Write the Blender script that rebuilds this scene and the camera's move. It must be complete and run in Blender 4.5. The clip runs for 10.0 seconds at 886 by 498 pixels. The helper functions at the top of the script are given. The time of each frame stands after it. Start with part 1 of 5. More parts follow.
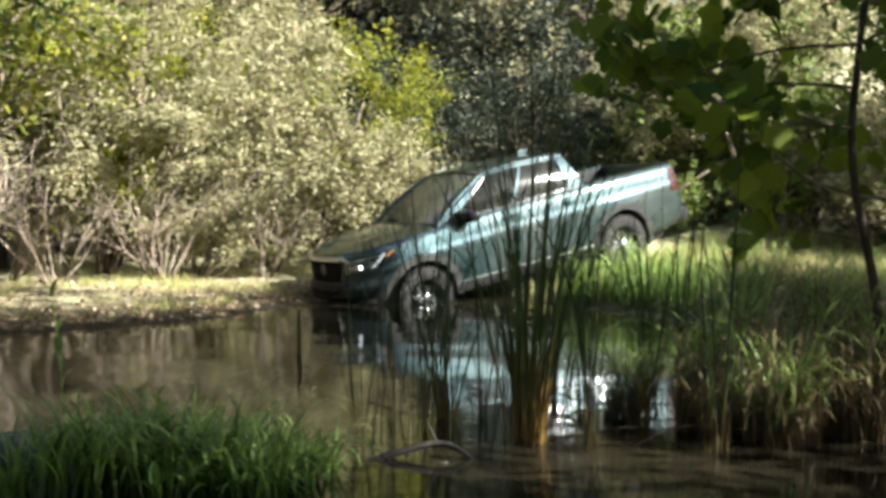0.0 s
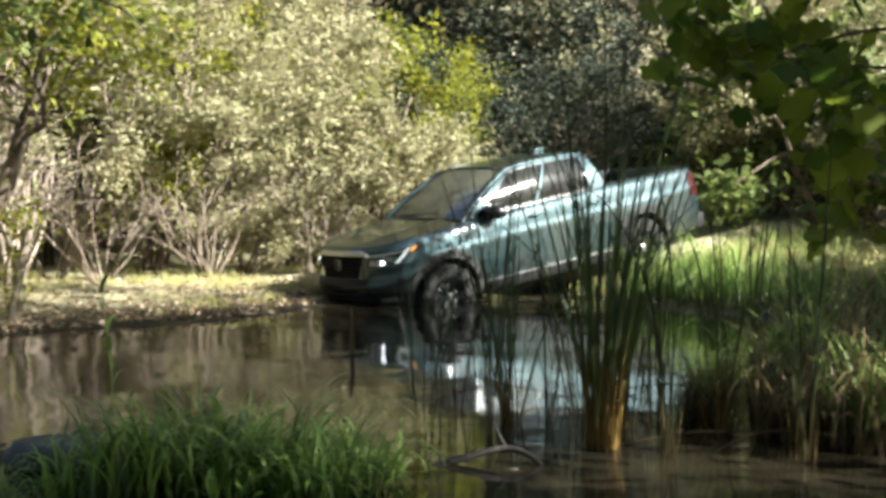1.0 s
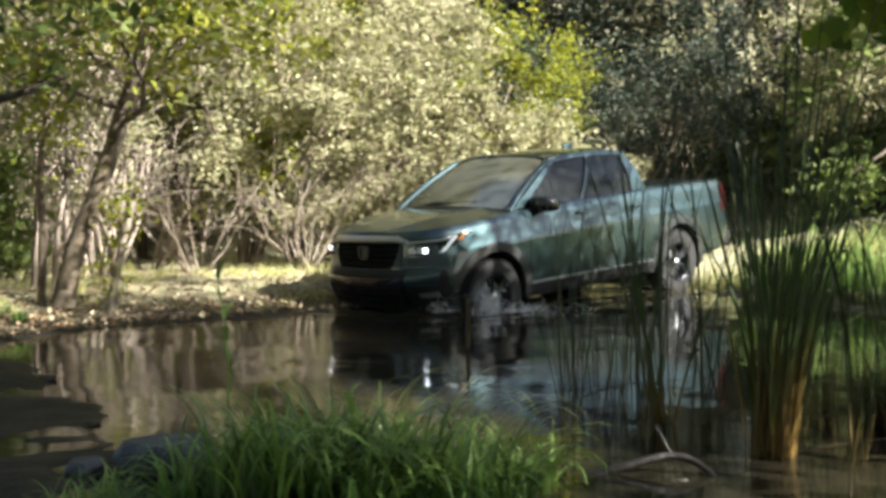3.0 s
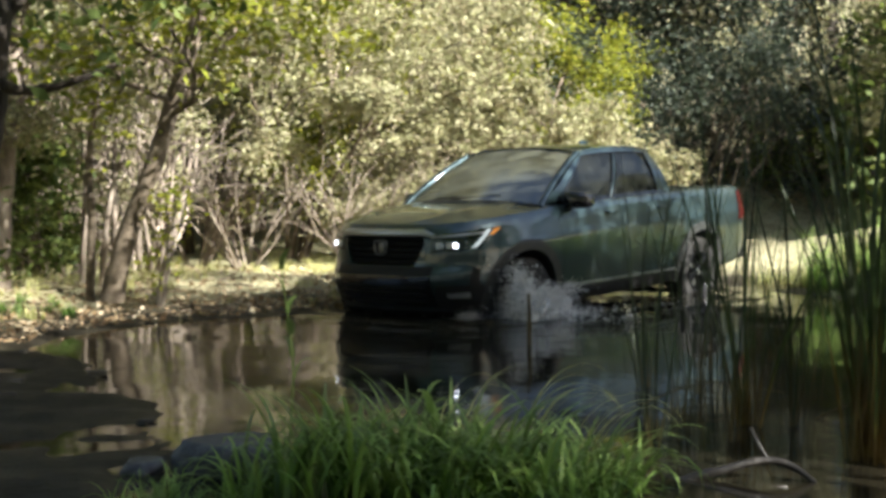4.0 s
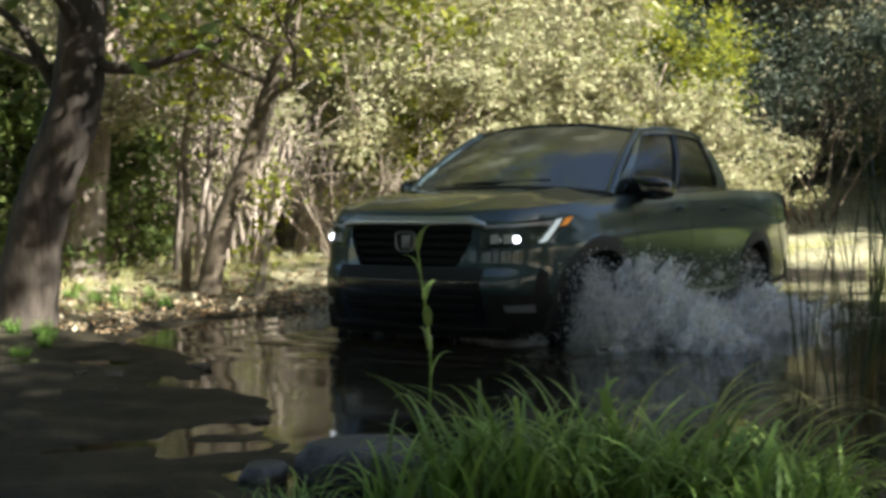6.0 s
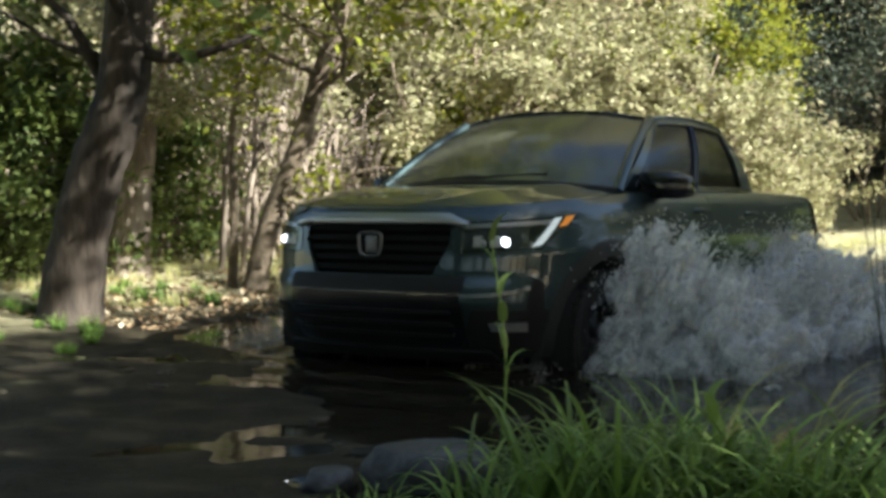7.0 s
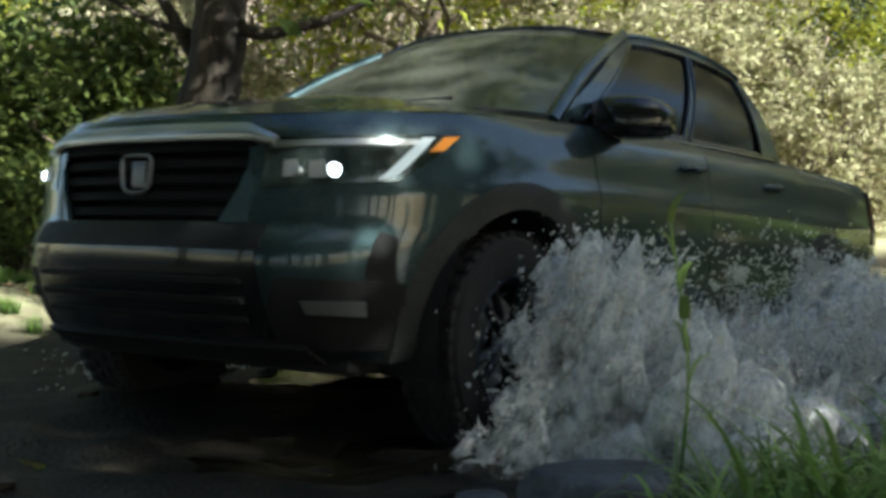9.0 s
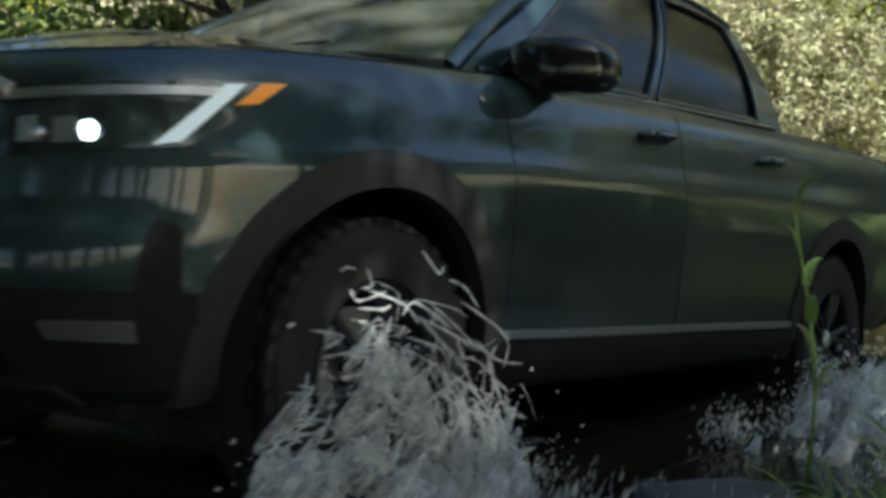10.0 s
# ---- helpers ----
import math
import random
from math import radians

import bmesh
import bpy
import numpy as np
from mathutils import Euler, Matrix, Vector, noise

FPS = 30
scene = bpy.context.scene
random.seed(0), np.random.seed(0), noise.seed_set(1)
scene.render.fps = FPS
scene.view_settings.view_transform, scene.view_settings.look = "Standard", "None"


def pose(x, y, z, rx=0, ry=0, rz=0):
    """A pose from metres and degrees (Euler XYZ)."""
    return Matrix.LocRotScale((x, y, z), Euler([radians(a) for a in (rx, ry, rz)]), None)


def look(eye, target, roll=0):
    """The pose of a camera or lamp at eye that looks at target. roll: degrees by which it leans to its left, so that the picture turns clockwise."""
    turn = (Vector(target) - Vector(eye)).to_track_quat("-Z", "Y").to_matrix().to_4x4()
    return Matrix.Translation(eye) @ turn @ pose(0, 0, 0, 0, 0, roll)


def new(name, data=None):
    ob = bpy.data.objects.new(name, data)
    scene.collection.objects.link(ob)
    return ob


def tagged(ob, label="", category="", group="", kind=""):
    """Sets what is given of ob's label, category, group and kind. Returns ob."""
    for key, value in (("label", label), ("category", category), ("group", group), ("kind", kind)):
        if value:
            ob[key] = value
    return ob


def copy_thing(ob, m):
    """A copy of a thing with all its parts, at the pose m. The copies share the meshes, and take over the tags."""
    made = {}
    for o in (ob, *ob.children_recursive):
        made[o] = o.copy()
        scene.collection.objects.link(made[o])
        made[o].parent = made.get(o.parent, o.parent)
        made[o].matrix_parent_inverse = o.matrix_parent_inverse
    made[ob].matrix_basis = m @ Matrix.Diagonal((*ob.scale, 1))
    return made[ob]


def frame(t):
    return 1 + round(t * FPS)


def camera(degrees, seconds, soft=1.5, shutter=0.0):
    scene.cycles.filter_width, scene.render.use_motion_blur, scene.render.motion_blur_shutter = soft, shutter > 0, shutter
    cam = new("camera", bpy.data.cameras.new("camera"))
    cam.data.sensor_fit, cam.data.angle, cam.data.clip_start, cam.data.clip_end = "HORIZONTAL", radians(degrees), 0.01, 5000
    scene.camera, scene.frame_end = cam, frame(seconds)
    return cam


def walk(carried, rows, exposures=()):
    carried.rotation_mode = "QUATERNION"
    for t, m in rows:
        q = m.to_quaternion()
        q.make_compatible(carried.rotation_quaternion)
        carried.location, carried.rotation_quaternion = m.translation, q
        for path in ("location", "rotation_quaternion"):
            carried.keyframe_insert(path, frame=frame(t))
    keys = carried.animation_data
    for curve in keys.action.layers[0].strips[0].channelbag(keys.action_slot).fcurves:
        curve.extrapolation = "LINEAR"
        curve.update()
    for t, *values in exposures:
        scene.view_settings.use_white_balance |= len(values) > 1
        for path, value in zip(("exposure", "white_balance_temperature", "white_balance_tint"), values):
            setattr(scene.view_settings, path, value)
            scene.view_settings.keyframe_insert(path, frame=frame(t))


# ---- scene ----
FOV = 39.98
PATH = [
    (0.0, 0.000, 0.000, 1.226, -2.08, 0.16, 0.00),
    (0.5, -0.058, 0.161, 1.215, -2.14, 0.26, 0.97),
    (1.0, -0.126, 0.320, 1.198, -2.19, 0.33, 1.94),
    (1.5, -0.201, 0.476, 1.179, -2.24, 0.38, 2.90),
    (2.0, -0.282, 0.631, 1.157, -2.27, 0.40, 3.86),
    (2.5, -0.367, 0.783, 1.134, -2.30, 0.41, 4.82),
    (3.0, -0.454, 0.931, 1.109, -2.32, 0.41, 5.77),
    (3.5, -0.543, 1.077, 1.085, -2.34, 0.40, 6.71),
    (4.0, -0.633, 1.220, 1.060, -2.37, 0.39, 7.65),
    (4.5, -0.723, 1.361, 1.036, -2.39, 0.39, 8.59),
    (5.0, -0.813, 1.499, 1.013, -2.42, 0.38, 9.52),
    (5.5, -0.903, 1.635, 0.991, -2.45, 0.39, 10.44),
    (6.0, -0.993, 1.770, 0.971, -2.49, 0.39, 11.36),
    (6.5, -1.084, 1.904, 0.952, -2.53, 0.41, 12.27),
    (7.0, -1.175, 2.038, 0.935, -2.58, 0.43, 13.17),
    (7.5, -1.269, 2.172, 0.919, -2.63, 0.45, 14.06),
    (8.0, -1.366, 2.308, 0.905, -2.69, 0.48, 14.94),
    (8.5, -1.468, 2.447, 0.892, -2.76, 0.50, 15.81),
    (9.0, -1.576, 2.590, 0.880, -2.83, 0.52, 16.66),
    (9.5, -1.693, 2.737, 0.869, -2.90, 0.53, 17.51),
    (10.0, -1.820, 2.891, 0.857, -2.98, 0.53, 18.34),
]
DRIVE = [
    (0.0, 0.730, 16.735, 0.013, -149.38, -11.29),
    (0.5, 0.468, 16.529, -0.008, -146.24, -10.04),
    (1.0, 0.207, 16.294, -0.035, -142.87, -9.03),
    (1.5, -0.071, 16.026, -0.061, -139.53, -7.94),
    (2.0, -0.350, 15.719, -0.086, -136.25, -6.69),
    (2.5, -0.614, 15.364, -0.110, -132.93, -5.34),
    (3.0, -0.858, 14.959, -0.138, -129.55, -4.01),
    (3.5, -1.079, 14.501, -0.167, -126.03, -2.80),
    (4.0, -1.276, 13.996, -0.190, -122.47, -1.79),
    (4.5, -1.454, 13.454, -0.201, -118.97, -0.95),
    (5.0, -1.610, 12.882, -0.208, -115.73, -0.28),
    (5.5, -1.744, 12.291, -0.220, -113.00, 0.36),
    (6.0, -1.886, 11.691, -0.254, -110.96, 0.90),
    (6.5, -2.042, 11.095, -0.289, -109.67, 1.44),
    (7.0, -2.213, 10.517, -0.309, -109.01, 2.07),
    (7.5, -2.397, 9.967, -0.301, -108.83, 2.85),
    (8.0, -2.583, 9.447, -0.264, -108.90, 3.73),
    (8.5, -2.769, 8.953, -0.216, -108.99, 4.59),
    (9.0, -2.952, 8.477, -0.179, -108.96, 5.22),
    (9.5, -3.130, 8.000, -0.148, -108.88, 5.37),
    (10.0, -3.319, 7.499, -0.116, -109.29, 4.66),
]
# seconds, stops, kelvin, tint
EXPO = ((0.0, 2.02, 6200, 10), (2.0, 2.14, 6150, 10), (4.5, 2.03, 6150, 9), (7.0, 1.96, 6100, 7), (8.5, 2.0, 6000, 5), (9.2, 1.86, 5850, 3), (10.0, 1.76, 5750, 2))
SKY, SUN = 0.055, (33, -22, 5.0)
def key_pose(x, y, z, pitch, roll, yaw):
    return pose(0, 0, 0, 0, 0, yaw).to_4x4() @ pose(0, 0, 0, 90 + pitch) @ pose(0, 0, 0, 0, 0, -roll)


cam = camera(FOV, 10.0, soft=3.6, shutter=0.5)
walk(cam, [(t, Matrix.Translation((x, y, z)) @ key_pose(x, y, z, p, r, w)) for t, x, y, z, p, r, w in PATH],
     exposures=EXPO)

# ---- daylight ----
SUN_EL, SUN_AZ = radians(SUN[0]), radians(SUN[1])          # azimuth from +x towards +y
to_sun = Vector((math.cos(SUN_EL) * math.cos(SUN_AZ), math.cos(SUN_EL) * math.sin(SUN_AZ), math.sin(SUN_EL)))
world = bpy.data.worlds.new("sky")
world.use_nodes = True
scene.world = world
wn = world.node_tree.nodes
sky = wn.new("ShaderNodeTexSky")
sky.sky_type, sky.sun_disc = "NISHITA", False
sky.sun_elevation, sky.sun_rotation = SUN_EL, math.pi / 2 - SUN_AZ
sky.air_density, sky.dust_density = 1.0, 2.0
world.node_tree.links.new(sky.outputs[0], wn["Background"].inputs[0])
wn["Background"].inputs[1].default_value = SKY
sun_data = bpy.data.lights.new("sun", "SUN")
sun_data.energy, sun_data.angle, sun_data.color = SUN[2], radians(0.5), (1.0, 0.95, 0.84)
sun = new("sun", sun_data)
sun.matrix_world = look(to_sun * 60, (0, 0, 0))


# ---- materials ----
def nodes_of(name):
    m = bpy.data.materials.new(name)
    m.use_nodes = True
    return m, m.node_tree.nodes, m.node_tree.links.new, m.node_tree.nodes["Principled BSDF"]


def ramp(n, stops):
    r = n.new("ShaderNodeValToRGB")
    while len(r.color_ramp.elements) < len(stops):
        r.color_ramp.elements.new(0.5)
    for e, (p, c) in zip(r.color_ramp.elements, stops):
        e.position, e.color = p, (*c, 1)
    return r


def surface(name, c1, c2, c3, scale=3.0, fine=40.0, rough=(0.6, 0.9), bump=0.3, metal=0.0, coat=0.0, stretch=(1, 1, 1), dist=0.02, spec=0.5):
    """Noise at two scales drives colour, roughness and relief."""
    m, n, link, b = nodes_of(name)
    co = n.new("ShaderNodeTexCoord")
    mp = n.new("ShaderNodeMapping")
    mp.inputs["Scale"].default_value = stretch
    link(co.outputs["Object"], mp.inputs[0])
    big, small = n.new("ShaderNodeTexNoise"), n.new("ShaderNodeTexNoise")
    for t, s, d in ((big, scale, 5), (small, fine, 4)):
        t.inputs["Scale"].default_value, t.inputs["Detail"].default_value = s, d
        link(mp.outputs[0], t.inputs["Vector"])
    mix = n.new("ShaderNodeMath")
    mix.operation = "MULTIPLY_ADD"
    link(small.outputs[0], mix.inputs[0])
    mix.inputs[1].default_value = 0.45
    sub = n.new("ShaderNodeMath")
    sub.operation = "MULTIPLY_ADD"
    link(big.outputs[0], sub.inputs[0])
    sub.inputs[1].default_value, sub.inputs[2].default_value = 0.9, -0.18
    link(sub.outputs[0], mix.inputs[2])
    r = ramp(n, ((0.3, c1), (0.5, c2), (0.72, c3)))
    link(mix.outputs[0], r.inputs[0])
    link(r.outputs[0], b.inputs["Base Color"])
    rr = n.new("ShaderNodeMapRange")
    rr.inputs[3].default_value, rr.inputs[4].default_value = rough
    link(mix.outputs[0], rr.inputs[0])
    link(rr.outputs[0], b.inputs["Roughness"])
    bp = n.new("ShaderNodeBump")
    bp.inputs["Strength"].default_value, bp.inputs["Distance"].default_value = bump, dist
    link(mix.outputs[0], bp.inputs["Height"])
    link(bp.outputs[0], b.inputs["Normal"])
    b.inputs["Metallic"].default_value, b.inputs["Coat Weight"].default_value = metal, coat
    b.inputs["Specular IOR Level"].default_value = spec
    return m


def leaf_mat(name, colours, through_share=0.45, rough=0.72):
    """Leaves: every leaf its own tint, light shines through them."""
    m, n, link, b = nodes_of(name)
    geo = n.new("ShaderNodeNewGeometry")
    k = len(colours)
    r = ramp(n, [(i / max(1, k - 1), c) for i, c in enumerate(colours)])
    link(geo.outputs["Random Per Island"], r.inputs[0])
    co = n.new("ShaderNodeTexCoord")
    ns = n.new("ShaderNodeTexNoise")
    ns.inputs["Scale"].default_value = 1.3
    link(co.outputs["Object"], ns.inputs["Vector"])
    hs = n.new("ShaderNodeHueSaturation")
    mr = n.new("ShaderNodeMapRange")
    mr.inputs[3].default_value, mr.inputs[4].default_value = 0.6, 1.35
    link(ns.outputs[0], mr.inputs[0])
    link(mr.outputs[0], hs.inputs["Value"])
    link(r.outputs[0], hs.inputs["Color"])
    link(hs.outputs[0], b.inputs["Base Color"])
    b.inputs["Roughness"].default_value = rough
    tr = n.new("ShaderNodeBsdfTranslucent")
    link(hs.outputs[0], tr.inputs[0])
    mx = n.new("ShaderNodeMixShader")
    mx.inputs[0].default_value = through_share
    link(b.outputs[0], mx.inputs[1])
    link(tr.outputs[0], mx.inputs[2])
    link(mx.outputs[0], n["Material Output"].inputs[0])
    return m


def blade_mat(name, base, middle, tip, height, spread=0.35):
    """Reed and grass blades: reeds orange-brown at the foot, grasses darker there and paler towards the tip."""
    m, n, link, b = nodes_of(name)
    co = n.new("ShaderNodeTexCoord")
    sp = n.new("ShaderNodeSeparateXYZ")
    link(co.outputs["Object"], sp.inputs[0])
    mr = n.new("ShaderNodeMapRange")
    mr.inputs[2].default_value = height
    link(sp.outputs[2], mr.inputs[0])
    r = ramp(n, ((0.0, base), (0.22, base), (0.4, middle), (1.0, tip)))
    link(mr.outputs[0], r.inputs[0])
    geo = n.new("ShaderNodeNewGeometry")
    inf = n.new("ShaderNodeObjectInfo")
    ad = n.new("ShaderNodeMath")
    link(geo.outputs["Random Per Island"], ad.inputs[0])
    link(inf.outputs["Random"], ad.inputs[1])
    fr = n.new("ShaderNodeMath")
    fr.operation = "FRACT"
    link(ad.outputs[0], fr.inputs[0])
    v = n.new("ShaderNodeMapRange")
    v.inputs[3].default_value, v.inputs[4].default_value = 1 - spread, 1 + spread
    link(fr.outputs[0], v.inputs[0])
    hs = n.new("ShaderNodeHueSaturation")
    link(v.outputs[0], hs.inputs["Value"])
    link(r.outputs[0], hs.inputs["Color"])
    link(hs.outputs[0], b.inputs["Base Color"])
    b.inputs["Roughness"].default_value = 0.45
    tr = n.new("ShaderNodeBsdfTranslucent")
    link(hs.outputs[0], tr.inputs[0])
    mx = n.new("ShaderNodeMixShader")
    mx.inputs[0].default_value = 0.35
    link(b.outputs[0], mx.inputs[1])
    link(tr.outputs[0], mx.inputs[2])
    link(mx.outputs[0], n["Material Output"].inputs[0])
    return m


def plain(name, colour, rough=0.5, metal=0.0, coat=0.0, glow=0.0, spec=0.5):
    m, n, link, b = nodes_of(name)
    ns = n.new("ShaderNodeTexNoise")
    ns.inputs["Scale"].default_value, ns.inputs["Detail"].default_value = 9.0, 6
    mr = n.new("ShaderNodeMapRange")
    mr.inputs[3].default_value, mr.inputs[4].default_value = max(0.02, rough - 0.08), min(1, rough + 0.12)
    link(ns.outputs[0], mr.inputs[0])
    link(mr.outputs[0], b.inputs["Roughness"])
    b.inputs["Base Color"].default_value = (*colour, 1)
    b.inputs["Metallic"].default_value, b.inputs["Coat Weight"].default_value = metal, coat
    b.inputs["Specular IOR Level"].default_value = spec
    if glow:
        b.inputs["Emission Color"].default_value, b.inputs["Emission Strength"].default_value = (*colour, 1), glow
    return m


def glass_mat(name, tint, film_reflect=(0.30, 0.62), gloss=0.45):
    m, n, link, b = nodes_of(name)
    n.remove(b)
    tr, gl, mx, fr = (n.new("ShaderNodeBsdfTransparent"), n.new("ShaderNodeBsdfGlossy"), n.new("ShaderNodeMixShader"), n.new("ShaderNodeFresnel"))
    tr.inputs[0].default_value = (*tint, 1)
    gl.inputs["Roughness"].default_value = 0.1
    ns = n.new("ShaderNodeTexNoise")
    ns.inputs["Scale"].default_value, ns.inputs["Detail"].default_value = 2.5, 6
    # olive layer: dust film plus the dull reflection of trees, put into colour
    df = n.new("ShaderNodeBsdfDiffuse")
    df.inputs[0].default_value = (0.10, 0.105, 0.085, 1)
    dm = n.new("ShaderNodeMixShader")
    mr = n.new("ShaderNodeMapRange")
    mr.inputs[3].default_value, mr.inputs[4].default_value = film_reflect
    link(ns.outputs[0], mr.inputs[0])
    link(mr.outputs[0], dm.inputs[0])
    link(tr.outputs[0], dm.inputs[1])
    link(df.outputs[0], dm.inputs[2])
    fr.inputs[0].default_value = 1.42
    weak = n.new("ShaderNodeMath")
    weak.operation = "MULTIPLY"
    weak.inputs[1].default_value = gloss
    link(fr.outputs[0], weak.inputs[0])
    link(weak.outputs[0], mx.inputs[0])
    link(dm.outputs[0], mx.inputs[1])
    link(gl.outputs[0], mx.inputs[2])
    link(mx.outputs[0], n["Material Output"].inputs[0])
    return m


def ground_mat():
    """Wet mud by the waterline, dry leaf litter and short grass higher up."""
    m, n, link, b = nodes_of("ground_soil")
    geo = n.new("ShaderNodeNewGeometry")
    sp = n.new("ShaderNodeSeparateXYZ")
    link(geo.outputs["Position"], sp.inputs[0])
    n1, n2, n3 = [n.new("ShaderNodeTexNoise") for _ in range(3)]
    for t, s in ((n1, 0.7), (n2, 5.0), (n3, 45.0)):
        t.inputs["Scale"].default_value, t.inputs["Detail"].default_value = s, 6
        link(geo.outputs["Position"], t.inputs["Vector"])
    mud = ramp(n, ((0.3, (0.007, 0.006, 0.004)), (0.5, (0.017, 0.014, 0.009)), (0.7, (0.045, 0.037, 0.023))))
    link(n2.outputs[0], mud.inputs[0])
    litter = ramp(n, ((0.3, (0.10, 0.08, 0.045)), (0.48, (0.28, 0.25, 0.14)), (0.6, (0.42, 0.39, 0.25)), (0.72, (0.28, 0.32, 0.11))))
    mixn = n.new("ShaderNodeMath")
    mixn.operation = "MULTIPLY_ADD"
    link(n3.outputs[0], mixn.inputs[0])
    mixn.inputs[1].default_value = 0.6
    half = n.new("ShaderNodeMath")
    half.operation = "MULTIPLY"
    link(n2.outputs[0], half.inputs[0])
    half.inputs[1].default_value = 0.45
    link(half.outputs[0], mixn.inputs[2])
    link(mixn.outputs[0], litter.inputs[0])
    hz = n.new("ShaderNodeMath")
    hz.operation = "MULTIPLY_ADD"
    link(n1.outputs[0], hz.inputs[0])
    hz.inputs[1].default_value = 0.14
    link(sp.outputs[2], hz.inputs[2])
    up = n.new("ShaderNodeMapRange")
    up.inputs[1].default_value, up.inputs[2].default_value = 0.12, 0.24
    link(hz.outputs[0], up.inputs[0])
    mx = n.new("ShaderNodeMix")
    mx.data_type = "RGBA"
    link(up.outputs[0], mx.inputs[0])
    link(mud.outputs[0], mx.inputs[6])
    link(litter.outputs[0], mx.inputs[7])
    link(mx.outputs[2], b.inputs["Base Color"])
    rg = n.new("ShaderNodeMapRange")
    rg.inputs[3].default_value, rg.inputs[4].default_value = 0.58, 0.95
    link(up.outputs[0], rg.inputs[0])
    link(rg.outputs[0], b.inputs["Roughness"])
    bp = n.new("ShaderNodeBump")
    bp.inputs["Strength"].default_value, bp.inputs["Distance"].default_value = 0.7, 0.05
    b.inputs["Specular IOR Level"].default_value = 0.25
    link(mixn.outputs[0], bp.inputs["Height"])
    link(bp.outputs[0], b.inputs["Normal"])
    return m


def water_mat():
    m, n, link, b = nodes_of("murky_water")
    geo = n.new("ShaderNodeNewGeometry")
    mp = n.new("ShaderNodeMapping")
    mp.inputs["Scale"].default_value = (1.0, 1.0, 1.0)
    link(geo.outputs["Position"], mp.inputs[0])
    n1, n2, n3 = [n.new("ShaderNodeTexNoise") for _ in range(3)]
    for t, s, d in ((n1, 1.6, 2), (n2, 9.0, 3), (n3, 0.9, 4)):
        t.inputs["Scale"].default_value, t.inputs["Detail"].default_value = s, d
        link(mp.outputs[0], t.inputs["Vector"])
    ad = n.new("ShaderNodeMath")
    ad.operation = "MULTIPLY_ADD"
    link(n2.outputs[0], ad.inputs[0])
    ad.inputs[1].default_value = 0.22
    link(n1.outputs[0], ad.inputs[2])
    bp = n.new("ShaderNodeBump")
    bp.inputs["Strength"].default_value, bp.inputs["Distance"].default_value = 0.16, 0.04
    link(ad.outputs[0], bp.inputs["Height"])
    link(bp.outputs[0], b.inputs["Normal"])
    r = ramp(n, ((0.35, (0.010, 0.009, 0.006)), (0.65, (0.026, 0.022, 0.013))))
    link(n3.outputs[0], r.inputs[0])
    link(r.outputs[0], b.inputs["Base Color"])
    rg = n.new("ShaderNodeMapRange")
    rg.inputs[3].default_value, rg.inputs[4].default_value = 0.02, 0.09
    link(n3.outputs[0], rg.inputs[0])
    link(rg.outputs[0], b.inputs["Roughness"])
    b.inputs["IOR"].default_value = 1.38
    return m


def spray_mat(name, cover, white, scale=7.0):
    """Torn aerated water: white scattering, wet glints, thin places."""
    m, n, link, b = nodes_of(name)
    b.inputs["Base Color"].default_value = (*white, 1)
    b.inputs["Roughness"].default_value = 0.25
    tl = n.new("ShaderNodeBsdfTranslucent")
    tl.inputs[0].default_value = (*white, 1)
    m1 = n.new("ShaderNodeMixShader")
    m1.inputs[0].default_value = 0.65
    link(b.outputs[0], m1.inputs[1])
    link(tl.outputs[0], m1.inputs[2])
    tr = n.new("ShaderNodeBsdfTransparent")
    m2 = n.new("ShaderNodeMixShader")
    co = n.new("ShaderNodeTexCoord")
    ns = n.new("ShaderNodeTexNoise")
    ns.inputs["Scale"].default_value, ns.inputs["Detail"].default_value = scale, 8
    ns.inputs["Roughness"].default_value = 0.72
    link(co.outputs["Object"], ns.inputs["Vector"])
    mr = n.new("ShaderNodeMapRange")
    mr.inputs[1].default_value, mr.inputs[2].default_value = cover - 0.1, cover + 0.12
    link(ns.outputs[0], mr.inputs[0])
    link(mr.outputs[0], m2.inputs[0])
    link(tr.outputs[0], m2.inputs[1])
    link(m1.outputs[0], m2.inputs[2])
    link(m2.outputs[0], n["Material Output"].inputs[0])
    return m


SOIL, WATER = ground_mat(), water_mat()
BARK = surface("bark_dark", (0.014, 0.011, 0.008), (0.042, 0.032, 0.024), (0.095, 0.073, 0.056), 4, 30, (0.8, 0.95), 0.9, stretch=(1, 1, 0.22), dist=0.03)
BARK_WET = surface("bark_wet", (0.008, 0.007, 0.006), (0.018, 0.015, 0.012), (0.04, 0.033, 0.027), 6, 40, (0.3, 0.6), 0.5)
BARK_PALE = surface("bark_pale", (0.10, 0.08, 0.06), (0.24, 0.19, 0.15), (0.42, 0.36, 0.30), 4, 26, (0.8, 0.95), 0.8, stretch=(1, 1, 0.3), dist=0.03)
TWIG = surface("twig_bark", (0.06, 0.045, 0.03), (0.15, 0.115, 0.08), (0.25, 0.20, 0.15), 6, 40, (0.8, 0.95), 0.4)
ROCK = surface("wet_rock", (0.028, 0.03, 0.035), (0.072, 0.077, 0.09), (0.15, 0.155, 0.168), 5, 35, (0.45, 0.8), 0.6)
PEBBLE = surface("muddy_stone", (0.018, 0.015, 0.010), (0.045, 0.038, 0.026), (0.085, 0.072, 0.05), 8, 40, (0.5, 0.85), 0.5)
